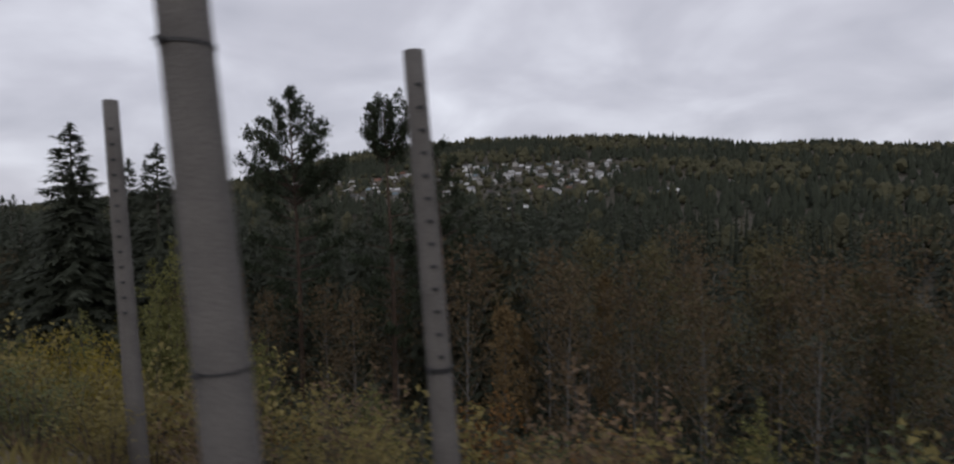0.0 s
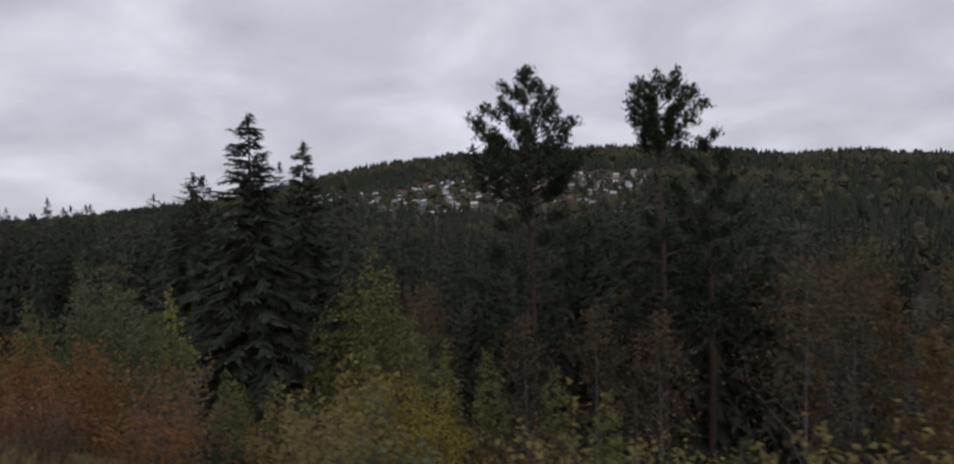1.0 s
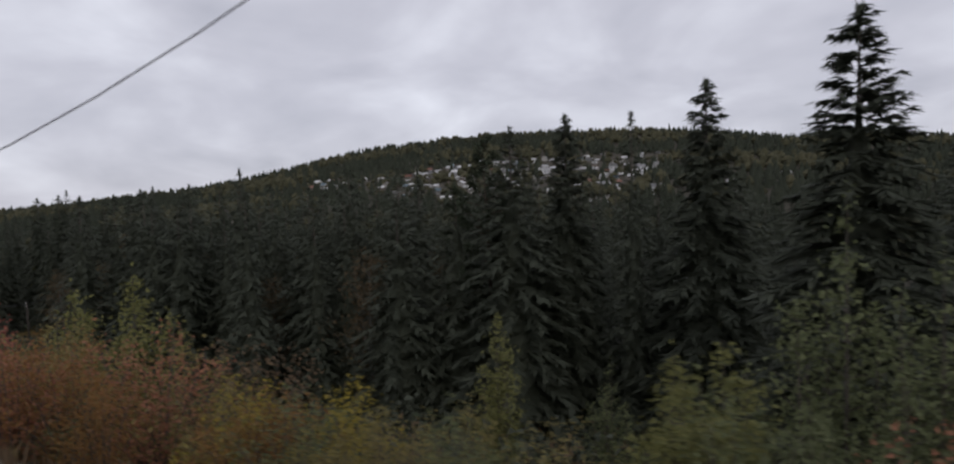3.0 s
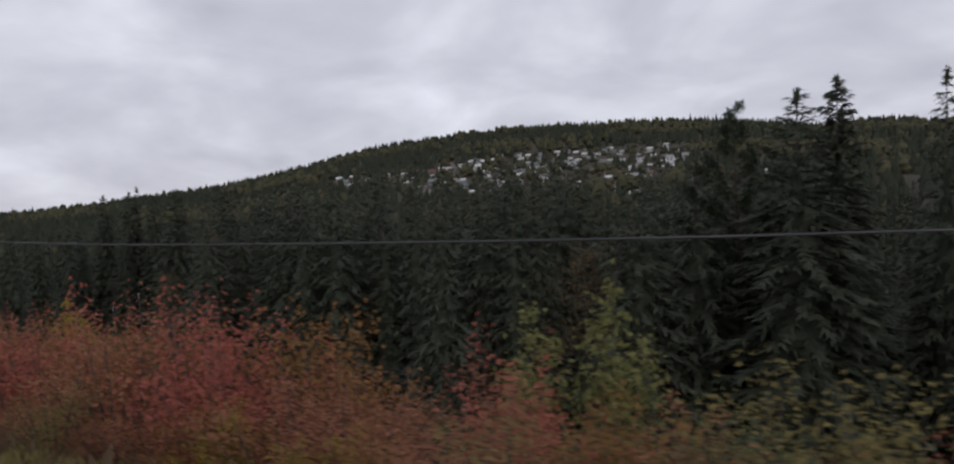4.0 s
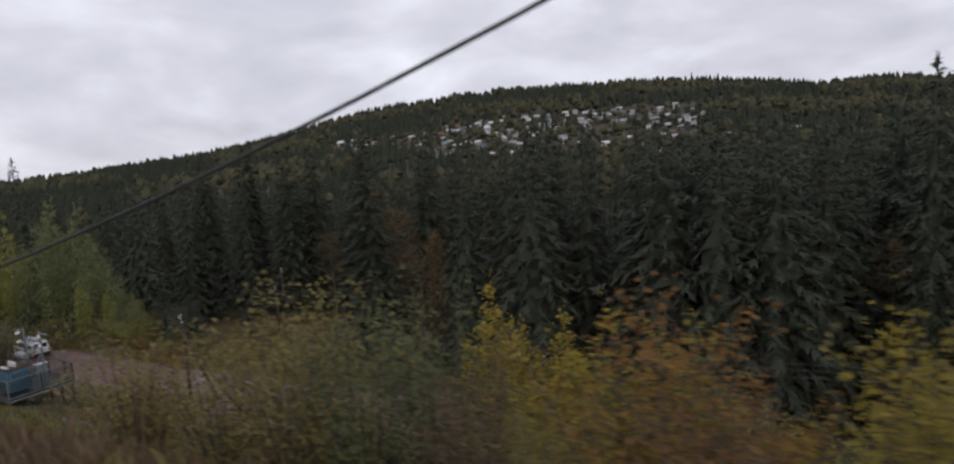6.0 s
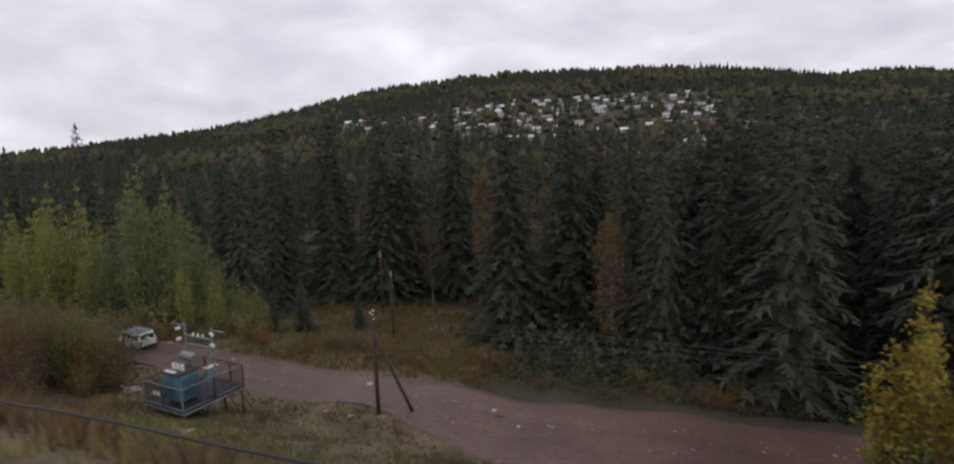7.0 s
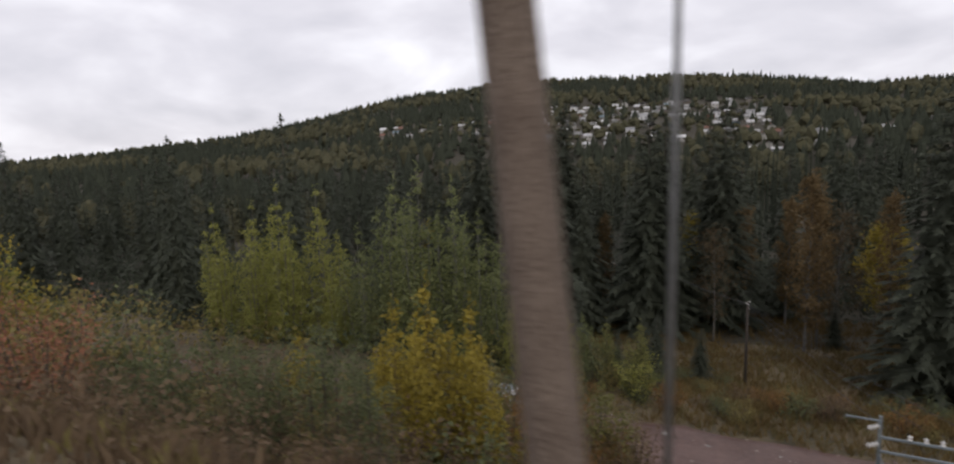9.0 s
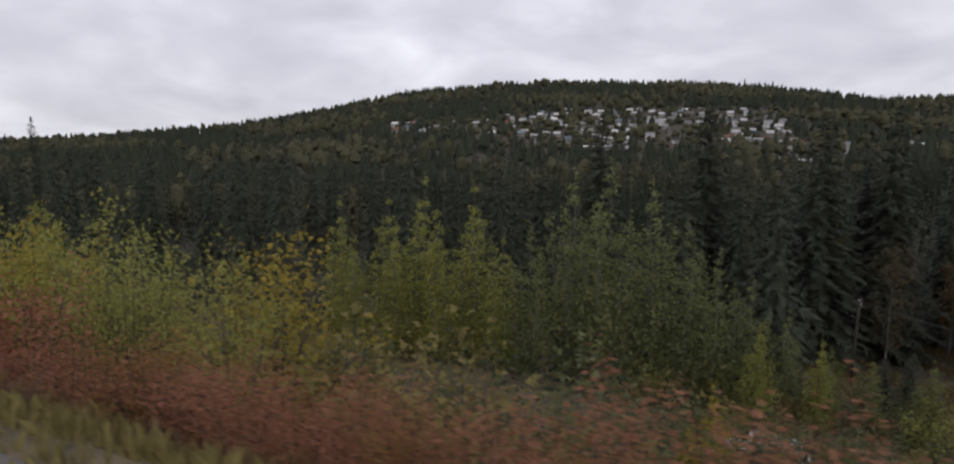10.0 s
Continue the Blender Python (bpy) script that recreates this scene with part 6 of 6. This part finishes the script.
SR = random.Random(9)
for i in range(46):
    x = SR.uniform(-172, -128)
    side = SR.choice((-1, 1, 1))
    off = SR.uniform(0.2, 2.6) if side > 0 else SR.uniform(2.3, 3.4)
    stone(x, float(road_y(x)) + (SR.uniform(-2.4, 2.8) if i % 2 else side * off), SR.uniform(0.08, 0.26), 0.5, i + 1, "pale stone on the muddy road")
for i, (x, y, s) in enumerate(((-164.8, 30.6, 0.7), (-163.2, 30.4, 0.55), (-162.0, 30.5, 0.6), (-160.4, 31.0, 0.4), (-166.0, 31.0, 0.5))):
    stone(x, y, s, 0.4, 60 + i, "large pale stone at the edge of the road")
for i, (x, y, s) in enumerate(((-137.5, 13.5, 0.35), (-136.6, 12.8, 0.28), (-138.6, 12.6, 0.3), (-134.8, 15.6, 0.22), (-141.0, 19.0, 0.3), (-140.2, 18.2, 0.25), (-147.0, 22.0, 0.25))):
    stone(x, y, s, 0.45, 80 + i, "pale stone lying in the slope grass")


# gravel and clods pressed into the road
random.seed(14)
gv, gf = [], []
for _ in range(700):
    x, c = rnd(-180, -112), rnd(-2.5, 2.9)
    y, r = float(road_y(x)) + c, rnd(0.03, 0.12)
    z = height(x, float(road_y(x))) + 0.07
    b = len(gv)
    for k in range(5):
        a = 1.2566 * k + rnd(-0.3, 0.3)
        gv.append((x + math.cos(a) * r * rnd(0.7, 1.5), y + math.sin(a) * r * rnd(0.7, 1.5), z - 0.02))
    gv.append((x + rnd(-0.3, 0.3) * r, y, z + r * rnd(0.3, 0.6)))
    gf += [(b + k, b + (k + 1) % 5, b + 5) for k in range(5)]
tagged(cloud("road_gravel", gv, gf, M["gravel"]), "pale gravel and clods scattered over the dirt road", "gravel", kind="stuff")


# ---- the garden village on the hill ----
def cottage(kind, w, d, h, pitch, wall, roof, label):
    """A small gabled house: walls, roof with eaves, chimney."""
    house = thing("house", pose(0, 0, 0), label, "house", "garden houses on the hill")
    bm = bmesh.new()
    box(bm, -w / 2, -d / 2, -1.5, w / 2, d / 2, h)
    part("wall", bm, M[wall], house)
    bm = bmesh.new()
    r = d / 2 * pitch
    e = 0.35
    a = [bm.verts.new(p) for p in ((-w / 2 - e, -d / 2 - e, h - e * pitch), (w / 2 + e, -d / 2 - e, h - e * pitch), (w / 2 + e, 0, h + r), (-w / 2 - e, 0, h + r), (w / 2 + e, d / 2 + e, h - e * pitch), (-w / 2 - e, d / 2 + e, h - e * pitch))]
    for q in ((0, 1, 2, 3), (3, 2, 4, 5)):
        bm.faces.new([a[k] for k in q])
    solid = bmesh.ops.solidify(bm, geom=bm.faces[:], thickness=0.15)
    roof_ob = part("roof", bm, M[roof], house)
    for sx in (-1, 1):
        bm = bmesh.new()
        x = sx * w / 2
        tri_v = [bm.verts.new(p) for p in ((x, -d / 2, h), (x, d / 2, h), (x, 0, h + r))]
        bm.faces.new(tri_v)
        bmesh.ops.solidify(bm, geom=bm.faces[:], thickness=0.1)
        part("gable", bm, M[wall], house)
    for sx in (-0.25, 0.25):
        bm = bmesh.new()
        box(bm, sx * w - 0.5, -d / 2 - 0.05, h * 0.35, sx * w + 0.5, -d / 2 + 0.02, h * 0.75)
        part("window", bm, M["glass"], house, "dark window")
    bm = bmesh.new()
    box(bm, w * 0.2, 0.3, h + r * 0.4, w * 0.2 + 0.5, 0.8, h + r + 0.6)
    part("chimney", bm, M["house3"], roof_ob, "brick chimney")
    return house


styles = [cottage(0, 6.5, 5.5, 2.8, 0.7, "house5", "house0", "garden house with a pale sheet metal roof"),
          cottage(1, 5.0, 4.5, 2.6, 0.9, "house4", "house0", "small wooden garden house with a pale roof"),
          cottage(2, 7.5, 6.0, 4.6, 0.8, "house0", "house1", "two-storey white house with a grey roof"),
          cottage(3, 6.0, 5.0, 2.6, 0.8, "house4", "house3", "garden house with a rust-red roof"),
          cottage(4, 5.5, 5.0, 2.8, 0.8, "house5", "house2", "garden house with a blue-green roof"),
          cottage(5, 9.0, 4.5, 2.4, 0.4, "house1", "house0", "long low shed with a pale roof")]
placed = [False] * len(styles)
VR = random.Random(41)
homes = []
tries = 0
while len(homes) < 172 and tries < 20000:
    tries += 1
    if len(homes) < 14:
        a, rr = (VR.uniform(-7.5, -5.5), VR.uniform(396, 426)) if len(homes) < 4 else (VR.uniform(-12, -10.4), VR.uniform(454, 476)) if len(homes) < 7 else (VR.uniform(-3.0, 0.6), VR.uniform(358, 405)) if len(homes) < 13 else (-14.7, 524)
    else:
        a, rr = VR.uniform(-3.2, 34), VR.uniform(360, 684)
        if not VILLAGE(a, rr):
            continue
        low = 392 + 12 * max(0, a - 21)
        if VR.random() > 0.25 + 0.75 * min(1.0, (rr - low) / 150) or 24 < a < 29 and VR.random() < 0.6:
            continue
    x, y = HILL[0] - rr * math.sin(radians(a)), HILL[1] + rr * math.cos(radians(a))
    if any((x - p) ** 2 + (y - q) ** 2 < 110 for p, q in homes):
        continue
    homes.append((x, y))
    k = VR.choice((0, 0, 0, 1, 1, 1, 2, 3, 4, 5, 5, 0))
    s = VR.uniform(0.75, 1.05)
    m = pose(x, y, height(x, y) + 0.3, 0, 0, VR.choice((0, 8, 90, 14)) + VR.uniform(-12, 12)) @ Matrix.Diagonal((s, s, s, 1))
    if placed[k]:
        ob = copy_thing(styles[k], m)
        ob.matrix_basis = m
    else:
        styles[k].matrix_world = m
        placed[k] = True

# fruit trees and hedges among the houses
orchard = []
while len(orchard) < 520:
    a, rr = VR.uniform(-3.4, 34.4), VR.uniform(392, 690)
    if VILLAGE(a, rr):
        x, y = HILL[0] - rr * math.sin(radians(a)), HILL[1] + rr * math.cos(radians(a))
        if all((x - p) ** 2 + (y - q) ** 2 > 30 for p, q in homes):
            orchard.append((x, y))
far_woods("garden_trees", orchard, 4 + 1.4 * tallness.rand(len(orchard)), 2.0 + tallness.rand(len(orchard)), M["farleaf"], "brownish garden trees among the village houses", sides=5, seed=12, round_top=True)
